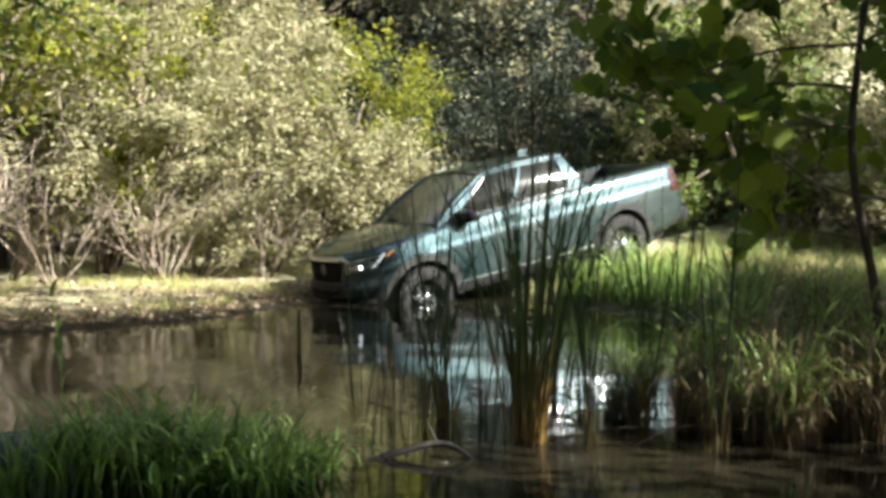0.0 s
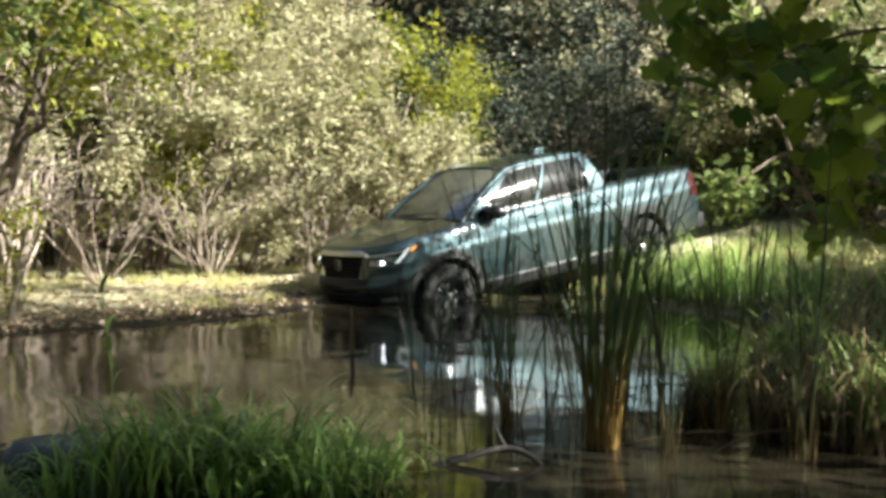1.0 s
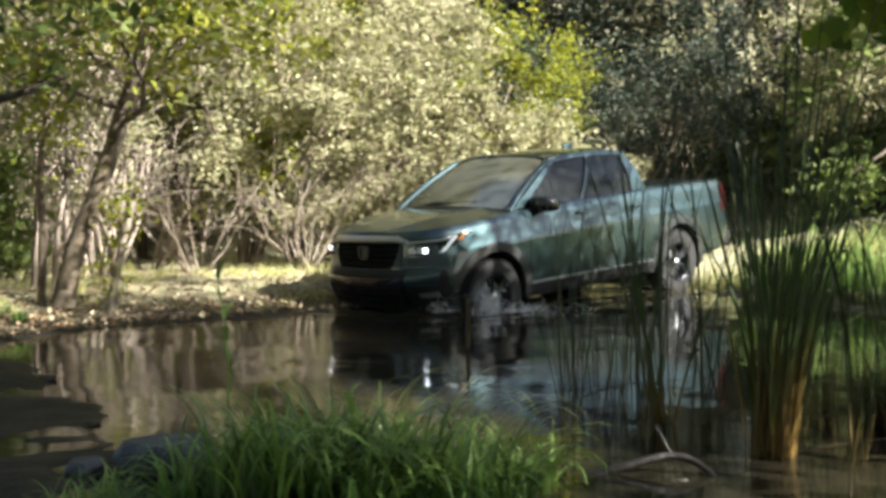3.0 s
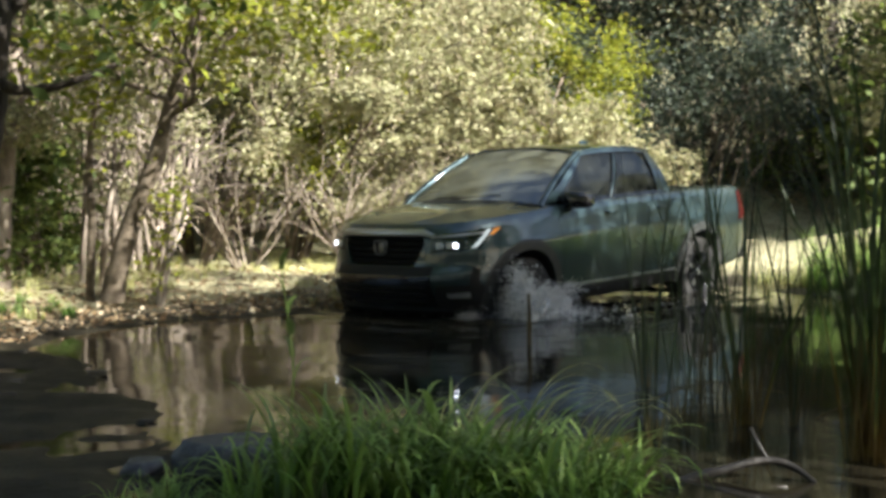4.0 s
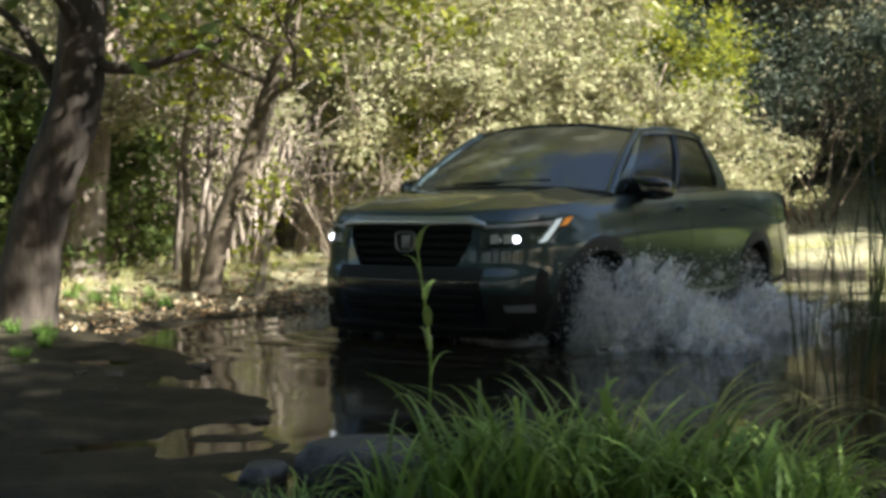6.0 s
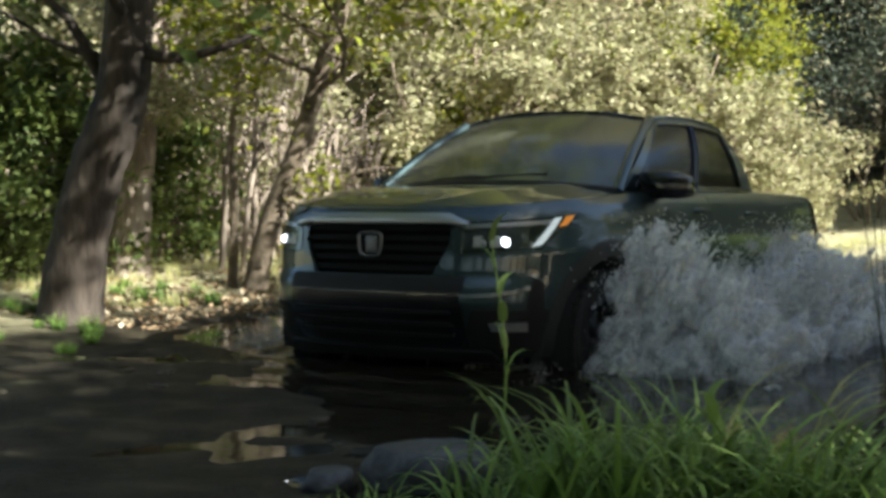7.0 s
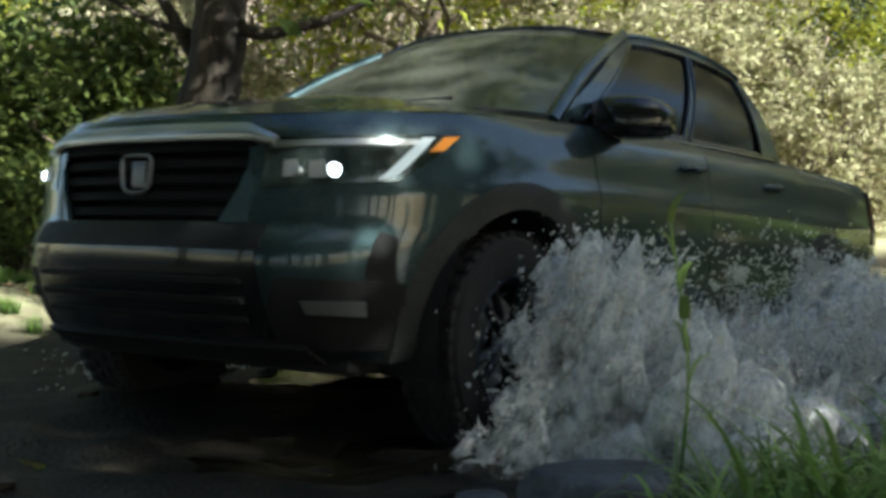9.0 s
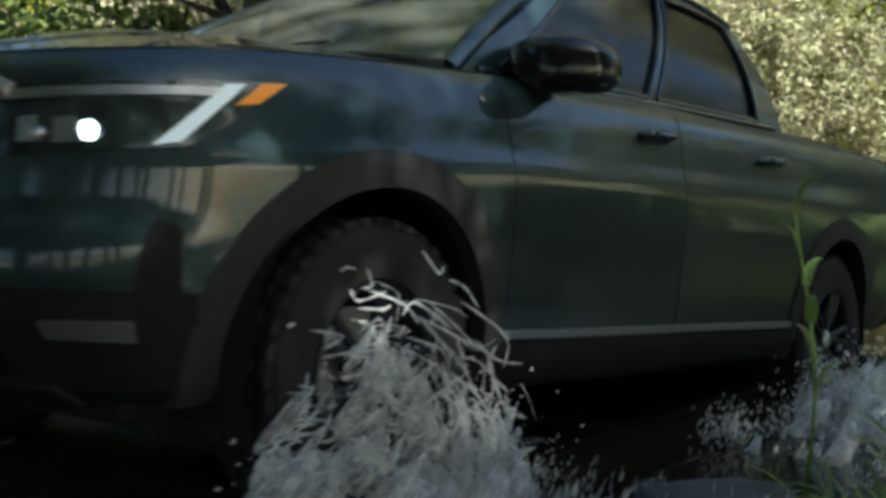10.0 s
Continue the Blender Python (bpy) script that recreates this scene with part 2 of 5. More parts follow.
LEAF_PALE = leaf_mat("leaf_pale_olive", ((0.20, 0.185, 0.085), (0.37, 0.37, 0.18), (0.50, 0.48, 0.29), (0.375, 0.34, 0.20), (0.245, 0.20, 0.11)))
LEAF_YELLOW = leaf_mat("leaf_yellow_green", ((0.22, 0.24, 0.02), (0.36, 0.38, 0.03), (0.16, 0.20, 0.03), (0.48, 0.44, 0.06)), 0.55)
LEAF_GREEN = leaf_mat("leaf_mid_green", ((0.075, 0.115, 0.028), (0.14, 0.19, 0.045), (0.23, 0.27, 0.065), (0.10, 0.14, 0.04)))
LEAF_DRY = leaf_mat("leaf_dry_tan", ((0.16, 0.095, 0.045), (0.34, 0.24, 0.13), (0.50, 0.43, 0.30), (0.24, 0.14, 0.07)), 0.15)
# own dark green, darkened further: the thicket's shade is in the leaf colour
LEAF_DARK_SHADE = leaf_mat("leaf_dark_green_shade", ((0.025, 0.036, 0.025), (0.042, 0.055, 0.036), (0.06, 0.078, 0.045), (0.035, 0.046, 0.034)), 0.3)
LEAF_BROAD = leaf_mat("leaf_broad_green", ((0.07, 0.13, 0.015), (0.12, 0.20, 0.025), (0.26, 0.32, 0.03), (0.09, 0.13, 0.02)), 0.55)
REED = blade_mat("reed_blade", (0.20, 0.125, 0.03), (0.065, 0.098, 0.025), (0.04, 0.066, 0.024), 1.6)
REED_DARK = blade_mat("reed_blade_dark", (0.12, 0.085, 0.03), (0.04, 0.06, 0.02), (0.03, 0.042, 0.02), 1.4)
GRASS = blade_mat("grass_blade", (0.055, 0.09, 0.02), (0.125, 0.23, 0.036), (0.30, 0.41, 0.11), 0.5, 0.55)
GRASS_DRY = blade_mat("dry_grass_blade", (0.10, 0.07, 0.03), (0.18, 0.135, 0.065), (0.30, 0.24, 0.12), 0.7, 0.6)
GRASS_BANK = blade_mat("bank_grass_blade", (0.20, 0.19, 0.06), (0.34, 0.36, 0.11), (0.48, 0.47, 0.19), 0.22)
PAINT = surface("teal_grey_paint", (0.024, 0.043, 0.048), (0.034, 0.057, 0.062), (0.064, 0.080, 0.076), 1.6, 60, (0.40, 0.55), 0.02, metal=0.88, coat=1.0)
PAINT.node_tree.nodes["Principled BSDF"].inputs["Coat Roughness"].default_value = 0.06
TRIM = plain("black_trim", (0.012, 0.012, 0.012), 0.6, spec=0.25)
ARCH_TRIM = surface("muddy_arch_plastic", (0.010, 0.012, 0.012), (0.018, 0.020, 0.018), (0.04, 0.037, 0.03), 3, 50, (0.55, 0.8), 0.05)
EMBLEM = plain("emblem_silver", (0.15, 0.15, 0.15), 0.35, metal=0.8)
SLAT = plain("grille_black", (0.006, 0.006, 0.006), 0.7, spec=0.15)
HOUSING = surface("lamp_housing", (0.012, 0.018, 0.018), (0.045, 0.062, 0.06), (0.14, 0.17, 0.165), 9, 30, (0.12, 0.35), 0.25, metal=0.6, coat=1.0)
GLOSS_BLACK = plain("gloss_black", (0.006, 0.006, 0.007), 0.18, coat=0.5)
CHROME = plain("satin_silver", (0.46, 0.47, 0.47), 0.3, metal=0.9)
RUBBER = surface("tyre_rubber", (0.008, 0.008, 0.008), (0.013, 0.012, 0.011), (0.024, 0.022, 0.018), 6, 50, (0.7, 0.9), 0.2)
RIM = plain("dark_alloy", (0.035, 0.037, 0.04), 0.32, metal=0.8)
SEATS = surface("dark_fabric", (0.01, 0.01, 0.01), (0.02, 0.02, 0.02), (0.035, 0.035, 0.035), 8, 60, (0.8, 0.9), 0.2)
GLASS = glass_mat("windshield_glass", (0.20, 0.22, 0.21), (0.60, 0.95), 0.2)
GLASS_SIDE = glass_mat("window_glass", (0.22, 0.25, 0.24), (0.02, 0.16), 0.9)
LAMP_WHITE = plain("lamp_white", (0.9, 0.95, 1.0), 0.2, glow=2.2)
LAMP_BAR = plain("lamp_bar_white", (0.34, 0.37, 0.36), 0.35, glow=0.35)
LAMP_AMBER = plain("lamp_amber", (0.8, 0.28, 0.03), 0.3, glow=0.1)
LAMP_RED = plain("lamp_red", (0.035, 0.004, 0.004), 0.25)
DROPS = spray_mat("splash_drops", 0.1, (0.95, 0.94, 0.91))
FROTH = spray_mat("splash_froth", 0.46, (0.95, 0.95, 0.93), 19.0)


# ---- mesh helpers ----
def mesh_data(name, verts, quads, smooth=True):
    """A mesh from arrays; quads with equal last corners are triangles."""
    verts, quads = np.asarray(verts, dtype=np.float32), np.asarray(quads, dtype=np.int32)
    me = bpy.data.meshes.new(name)
    keep = np.ones(quads.shape, dtype=bool)
    if quads.shape[1] == 4:
        keep[:, 3] = quads[:, 3] != quads[:, 2]
    total = keep.sum(1).astype(np.int32)
    me.vertices.add(len(verts))
    me.vertices.foreach_set("co", verts.ravel())
    me.loops.add(int(total.sum()))
    me.loops.foreach_set("vertex_index", quads[keep])
    me.polygons.add(len(quads))
    me.polygons.foreach_set("loop_start", np.concatenate([[0], np.cumsum(total)[:-1]]).astype(np.int32))
    me.polygons.foreach_set("use_smooth", np.full(len(quads), smooth))
    me.update(calc_edges=True)
    return me


def join(pieces):
    vs, fs, base = [], [], 0
    for v, f in pieces:
        v, f = np.asarray(v, dtype=float).reshape(-1, 3), np.asarray(f, dtype=int)
        vs.append(v)
        fs.append(f + base)
        base += len(v)
    return np.concatenate(vs), np.concatenate(fs)


def solid(name, geo, material, parent=None, label="", smooth=True):
    me = mesh_data(name, geo[0], geo[1], smooth)
    me.materials.append(material)
    ob = new(name, me)
    if parent is not None:
        ob.parent = parent
    if label:
        tagged(ob, label)
    return ob


def part(name, geo, material, parent, label="", smooth=True):
    return solid(name, geo, material, parent, label, smooth)


def empty(name, m=None):
    ob = new(name)
    if m is not None:
        ob.matrix_basis = m
    return ob


def grid_faces(nu, nv, wrap=False):
    i, j = np.meshgrid(np.arange(nu if wrap else nu - 1), np.arange(nv - 1), indexing="ij")
    i2 = (i + 1) % nu
    return np.stack([i * nv + j, i2 * nv + j, i2 * nv + j + 1, i * nv + j + 1], -1).reshape(-1, 4)


def tube(path, radii, sides=8, lump=0.0, rng=None):
    """A tapered round limb along a path of points, with end caps."""
    path, radii = np.asarray(path, dtype=float), np.asarray(radii, dtype=float)
    tang = np.gradient(path, axis=0)
    tang /= np.linalg.norm(tang, axis=1, keepdims=True) + 1e-9
    ref = np.array([0.31, 0.95, 0.05]) if abs(tang[0][2]) > 0.7 else np.array([0.05, 0.1, 1.0])
    a = np.cross(tang, ref)
    a /= np.linalg.norm(a, axis=1, keepdims=True) + 1e-9
    b = np.cross(tang, a)
    ang = np.linspace(0, 2 * np.pi, sides, endpoint=False)
    r = radii[:, None] * np.ones(sides)
    if lump and rng is not None:
        r = r * (1 + lump * rng.standard_normal(r.shape))
    v = path[:, None] + r[..., None] * (np.cos(ang)[None, :, None] * a[:, None] + np.sin(ang)[None, :, None] * b[:, None])
    n = len(path)
    f = np.stack([np.stack([i * sides + np.arange(sides), i * sides + (np.arange(sides) + 1) % sides,
                            (i + 1) * sides + (np.arange(sides) + 1) % sides, (i + 1) * sides + np.arange(sides)], -1) for i in range(n - 1)]).reshape(-1, 4)
    v = v.reshape(-1, 3)
    caps = []
    for row, flip in ((0, True), (n - 1, False)):
        c = len(v)
        v = np.vstack([v, path[row]])
        k = row * sides + np.arange(sides)
        k2 = row * sides + (np.arange(sides) + 1) % sides
        q = np.stack([k, k2, np.full(sides, c), np.full(sides, c)], -1)
        caps.append(q[:, [1, 0, 2, 3]] if flip else q)
    return v, np.vstack([f, *caps])


def bend(points, n):
    """A smooth curve through a few points."""
    p = np.asarray(points, dtype=float)
    t = np.linspace(0, len(p) - 1, n)
    q = np.vstack([2 * p[0] - p[1], p, 2 * p[-1] - p[-2]])
    i = np.minimum(t.astype(int), len(p) - 2)
    u = (t - i)[:, None]
    a, b, c, d = q[i], q[i + 1], q[i + 2], q[i + 3]
    return 0.5 * (2 * b + (c - a) * u + (2 * a - 5 * b + 4 * c - d) * u ** 2 + (3 * b - a - 3 * c + d) * u ** 3)


def box(x0, x1, y0, y1, z0, z1, soft=0.02):
    """A box with chamfered edges."""
    bm = bmesh.new()
    bmesh.ops.create_cube(bm, size=1, matrix=Matrix.Translation(((x0 + x1) / 2, (y0 + y1) / 2, (z0 + z1) / 2)) @ Matrix.Diagonal((x1 - x0, y1 - y0, z1 - z0, 1)))
    bmesh.ops.bevel(bm, geom=bm.edges[:], offset=soft, segments=2, affect="EDGES", profile=0.6)
    bmesh.ops.triangulate(bm, faces=bm.faces[:])
    bm.verts.index_update()
    v = np.array([q.co[:] for q in bm.verts])
    f = np.array([[q.index for q in g.verts] + [g.verts[2].index] for g in bm.faces])
    bm.free()
    return v, f


def leaves(centres, size, rng, up=0.5, narrow=0.5, droop=0.2):
    """One folded four-cornered leaf at every centre."""
    n = len(centres)
    size = size * rng.uniform(0.6, 1.4, n)[:, None]
    d = rng.standard_normal((n, 3))
    d[:, 2] = d[:, 2] * 0.6 - droop
    d /= np.linalg.norm(d, axis=1, keepdims=True)
    nrm = rng.standard_normal((n, 3)) + np.array([0, 0, up * 2])
    s = np.cross(d, nrm)
    s /= np.linalg.norm(s, axis=1, keepdims=True) + 1e-9
    up_ = np.cross(s, d)
    v = np.stack([centres - d * size * 0.5, centres + s * size * narrow * 0.5 + up_ * size * 0.12, centres + d * size * 0.6 - up_ * size * 0.1,
                  centres - s * size * narrow * 0.5 + up_ * size * 0.12], 1).reshape(-1, 3)
    return v, np.arange(4 * n).reshape(-1, 4)


# ---- ground and water ----
POND = np.array([(-2.2, 4.4), (-2.45, 6.0), (-2.9, 7.0), (-3.8, 8.5), (-4.7, 9.3), (-4.9, 10.3), (-4.2, 11.6), (-3.1, 12.4), (-2.3, 13.4), (-1.9, 14.9),
                 (-0.2, 16.3), (1.2, 15.4), (1.9, 13.4), (3.2, 11.8), (6, 11.2), (10, 10.4), (11, 6), (5, 4.4), (1.5, 4.2), (-0.6, 4.9), (-1.4, 5.0)])


def shore_distance(x, y):
    """Metres to the waterline: positive on land."""
    p = np.stack([x, y], -1)
    best, inside = np.full(x.shape, 1e9), np.zeros(x.shape, dtype=bool)
    for a, b in zip(POND, np.roll(POND, -1, 0)):
        ab = b - a
        u = np.clip(((p - a) @ ab) / (ab @ ab), 0, 1)
        best = np.minimum(best, np.linalg.norm(p - a - u[..., None] * ab, axis=-1))
        cross = (a[1] > y) != (b[1] > y)
        xi = a[0] + (y - a[1]) * ab[0] / (ab[1] if abs(ab[1]) > 1e-9 else 1e-9)
        inside ^= cross & (x < xi)
    return np.where(inside, -best, best)


def wobble(x, y, s, k=0.0):
    return np.sin(x * s + 1.3 * np.sin(y * s * 0.7 + k)) * np.cos(y * s * 1.1 + 1.7 * np.sin(x * s * 0.6 + 2 * k))


def height(x, y):
    x, y = np.asarray(x, dtype=float), np.asarray(y, dtype=float)
    d = shore_distance(x, y) + 0.12 * wobble(x, y, 2.1, 0.4)
    land = 0.03 * np.clip(d / 0.25, 0, 1) + 0.16 * np.clip((d - 0.2) / 1.8, 0, 1) ** 1.3
    low = np.clip((-1.5 - x) / 1.0, 0, 1) * np.clip((9.4 - y) / 1.2, 0, 1)
    land = land * (1 - 0.68 * low)
    bed = -0.30 * np.clip(-d / 1.3, 0, 1) ** 0.7
    z = np.where(d > 0, land, bed)
    z = z + 0.012 * wobble(x, y, 6.3, 1.1) + 0.007 * low * wobble(x, y, 11.0, 0.3) + 0.012 * low * wobble(x, y * 2.2, 3.1, 0.9) + 0.03 * wobble(x, y, 1.4, 2.0) * np.clip(d, 0, 1)
    z = z + 0.24 * np.clip(y - 20, 0, 60) * np.clip((y - 20) / 6, 0, 1) + 0.10 * np.clip(-x - 12, 0, 50)
    ramp_road = np.clip(1 - np.abs((x - 0.9) - (y - 16.6) * 0.8) / 2.2, 0, 1) * np.clip((y - 15.2) / 1.5, 0, 1)
    return z * (1 - ramp_road) + ramp_road * np.interp(y, (15.0, 15.9, 17.5, 19.0, 45.0), (-0.31, -0.31, 0.31, 0.55, 3.6))


def ground():
    gx = np.concatenate([np.linspace(-90, -14, 24)[:-1], np.linspace(-14, -6, 41)[:-1], np.linspace(-6, 4, 168)[:-1], np.linspace(4, 12, 33)[:-1], np.linspace(12, 90, 24)])
    gy = np.concatenate([np.linspace(-60, 0, 16)[:-1], np.linspace(0, 4.5, 24)[:-1], np.linspace(4.5, 14.5, 168)[:-1], np.linspace(14.5, 24, 60)[:-1], np.linspace(24, 150, 34)])
    x, y = np.meshgrid(gx, gy, indexing="ij")
    z = height(x.ravel(), y.ravel())
    v = np.stack([x.ravel(), y.ravel(), z], -1)
    ob = solid("ground", (v, grid_faces(len(gx), len(gy))), SOIL)
    tagged(ob, "muddy wooded ground with leaf litter and sunlit bank", "ground", kind="structure")


def water():
    gx, gy = np.linspace(-6, 13, 60), np.linspace(3.5, 18, 50)
    x, y = np.meshgrid(gx, gy, indexing="ij")
    v = np.stack([x.ravel(), y.ravel(), 0.006 * wobble(x.ravel(), y.ravel(), 3.0)], -1)
    ob = solid("water", (v, grid_faces(60, 50)), WATER)
    tagged(ob, "murky brown creek water with mirrored trees", "water", kind="structure")


# ---- trees and bushes ----
def grow(rng, start, way, length, radius, depth, out, tips, spread=0.7, lift=0.15, wander=0.18, kids=(3, 5)):
    """One limb with its side limbs, down to the twigs."""
    n = 6
    pts, d = [np.array(start, dtype=float)], np.array(way, dtype=float) / np.linalg.norm(way)
    for _ in range(n):
        d = d + wander * rng.standard_normal(3) + np.array([0, 0, lift * 0.2])
        d /= np.linalg.norm(d)
        pts.append(pts[-1] + d * length / n)
    pts = np.array(pts)
    out.append(tube(pts, np.linspace(radius, radius * 0.45, n + 1), 6 if depth else 4))
    if depth == 0:
        tips.append(pts[2:])
        return
    for _ in range(rng.integers(*kids)):
        u = rng.uniform(0.35, 1.0)
        i = min(n, int(u * n))
        side = rng.standard_normal(3)
        side -= side @ d * d
        w = d * rng.uniform(0.4, 0.9) + side / np.linalg.norm(side) * spread + np.array([0, 0, lift])
        grow(rng, pts[i], w, length * rng.uniform(0.5, 0.75), radius * 0.42, depth - 1, out, tips, spread, lift, wander, kids)


def crown_leaves(rng, tips, count, size, cloud=0.16, **kw):
    pts = np.concatenate(tips)
    w = np.repeat(rng.lognormal(0, 0.9, len(tips)), [len(q) for q in tips])
    c = pts[rng.choice(len(pts), count, p=w / w.sum())] + rng.standard_normal((count, 3)) * cloud * np.array([1, 1, 0.75])
    return leaves(c, size, rng, **kw)


def shrub_geo(seed, tall, wide, count, size, stems=7, cloud=0.2):
    """A many-stemmed bush: limbs and leaves."""
    rng = np.random.default_rng(seed)
    stems_of, tips = [], []
    for k in range(stems):
        a, out = rng.uniform(0, 2 * np.pi), []
        lean = rng.uniform(0.1, 0.55) * wide / tall * 1.6
        grow(rng, (0.25 * math.cos(a), 0.25 * math.sin(a), -0.1), (lean * math.cos(a), lean * math.sin(a), 1), tall * rng.uniform(0.5, 0.75), 0.035, 2, out, tips, 0.75, 0.1, 0.16, (3, 6))
        stems_of.append(join(out))
    keep = [t for t in tips if t[-1][2] > 0.12 * tall]
    return stems_of, crown_leaves(rng, keep, count, size, cloud)


def tree_geo(seed, trunk, radii, count, size, limbs=9, first=0.45, reach=2.2, cloud=0.25, lift=0.3, depth=2):
    """A trunk along given points, with limbs and a crown."""
    rng = np.random.default_rng(seed)
    path = bend(trunk, 26)
    r = np.interp(np.linspace(0, 1, 26), np.linspace(0, 1, len(radii)), radii)
    r = r * (1 + 0.06 * rng.standard_normal(26))
    body = tube(path, r, 14, 0.03, rng)
    limbs_of, tips = [], []
    for k in range(limbs):
        out = []
        i = int(np.interp(first + (1 - first) * (k + 0.5) / limbs, [0, 1], [0, 25]))
        a = rng.uniform(0, 2 * np.pi)
        grow(rng, path[i], (math.cos(a), math.sin(a), lift + rng.uniform(-0.2, 0.4)), reach * rng.uniform(0.6, 1.1), r[i] * 0.4, depth, out, tips, 0.8, 0.08, 0.2, (3, 5))
        limbs_of.append(join(out))
    return body, limbs_of, crown_leaves(rng, tips, count, size, cloud)


def plant(name, geos, mats, names, where, label, category, group=""):
    ob = empty(name, where)
    for g, m, k in zip(geos, mats, names):
        for one in (g if isinstance(g, list) else [g]):
            part(k, one, m, ob)
    return tagged(ob, label, category, group)


def at(x, y, rz=0.0, s=1.0, dz=0.0):
    return Matrix.Translation((x, y, float(height(np.array([x]), np.array([y]))[0]) + dz)) @ pose(0, 0, 0, 0, 0, rz) @ Matrix.Diagonal((s, s, s, 1))


def copies(ob, spots):
    for x, y, rz, s in spots:
        c = copy_thing(ob, at(x, y, rz))
        c.scale = (s, s, s)


def woods():
    g = "bushes on the far bank"
    a = plant("bush", shrub_geo(11, 4.6, 3.6, 24000, 0.085, 8, 0.13), (TWIG, LEAF_PALE), ("stem", "foliage"), at(-5.3, 18.6, 20), "pale olive autumn bush, sunlit, with bare stems at its foot", "bush", g)
    copies(a, ((-2.9, 19.4, 140, 1.0), (-8.2, 19.6, 250, 1.05), (-11.8, 21.0, 75, 1.2), (-15.5, 19.0, 310, 1.15), (-6.8, 22.5, 190, 1.35), (9.5, 20.5, 20, 1.2), (4.9, 24.0, 100, 1.15), (6.6, 22.6, 230, 1.0)))
    b = plant("bush", shrub_geo(23, 5.2, 3.4, 19000, 0.10, 7, 0.14), (TWIG, LEAF_YELLOW), ("stem", "foliage"), at(-4.6, 20.4, 0), "tall yellow-green bush glowing in the sun", "bush", g)
    copies(b, ((-7.4, 20.6, 120, 1.0), (-1.8, 21.8, 210, 0.85), (-13.4, 18.0, 30, 1.0), (-10.0, 23.5, 280, 1.3)))
    c = plant("bush", shrub_geo(37, 2.5, 2.2, 8000, 0.085, 7, 0.10), (TWIG, LEAF_PALE), ("stem", "foliage"), at(-1.4, 18.9, 0), "low pale green shrub behind the ford", "bush", g)
    copies(c, ((-1.0, 20.4, 80, 0.85), (-3.6, 17.6, 170, 0.7), (7.9, 21.0, 20, 1.2)))
    d = plant("bush", shrub_geo(41, 1.5, 1.8, 6500, 0.085, 7, 0.10), (TWIG, LEAF_GREEN), ("stem", "foliage"), at(-7.6, 13.2, 0), "leafy green bush in dappled light beside the trunks", "bush", g)
    copies(d, ((-9.6, 12.6, 90, 1.2), (-10.4, 16.8, 200, 1.1), (-11.6, 14.4, 310, 1.4), (-7.6, 11.6, 40, 0.55), (-13.0, 11.5, 120, 1.5), (-8.4, 13.0, 150, 1.9), (-9.9, 13.9, 260, 2.2), (-7.9, 12.1, 330, 1.1), (6.4, 22.0, 170, 2.4), (10.0, 20.5, 200, 2.4), (5.2, 24.5, 260, 2.4)))
    e = plant("bush", shrub_geo(53, 5.5, 4.0, 14000, 0.10, 7, 0.3), (TWIG, LEAF_DARK_SHADE), ("stem", "foliage"), at(1.3, 25.2, 0), "dark evergreen thicket on the slope, shade put into its leaf colour", "bush", g)
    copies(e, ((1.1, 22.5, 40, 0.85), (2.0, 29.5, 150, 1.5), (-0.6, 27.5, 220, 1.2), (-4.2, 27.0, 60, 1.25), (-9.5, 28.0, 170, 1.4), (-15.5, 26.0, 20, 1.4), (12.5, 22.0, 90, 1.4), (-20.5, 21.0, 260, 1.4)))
    # taller trees up the slope
    t = plant("tree", tree_geo(61, ((0, 0, -0.2), (0.2, 0.1, 2.5), (0.0, -0.2, 5.0), (0.3, 0.1, 8.0)), (0.22, 0.17, 0.12, 0.05), 17000, 0.11, 12, 0.3, 2.8, 0.3), (BARK, TWIG, LEAF_PALE), ("trunk", "limb", "crown"),
              at(-3.0, 25.0, 0), "tall pale-leaved tree on the wooded slope", "tree", "trees on the slope")
    copies(t, ((-8.5, 25.5, 90, 2.1), (-4.6, 27.5, 130, 2.0), (-14.0, 25.0, 200, 1.6), (-2.2, 30.0, 300, 1.9), (-20.0, 27.0, 45, 1.7), (8.5, 28.0, 150, 1.6), (-5.8, 31.0, 20, 2.4), (4.6, 30.5, 110, 2.0), (-11.5, 31.0, 250, 2.4), (-1.8, 26.2, 70, 1.4), (-18.0, 33.0, 190, 2.1), (5.6, 27.5, 35, 1.5), (9.0, 33.0, 260, 2.2)))


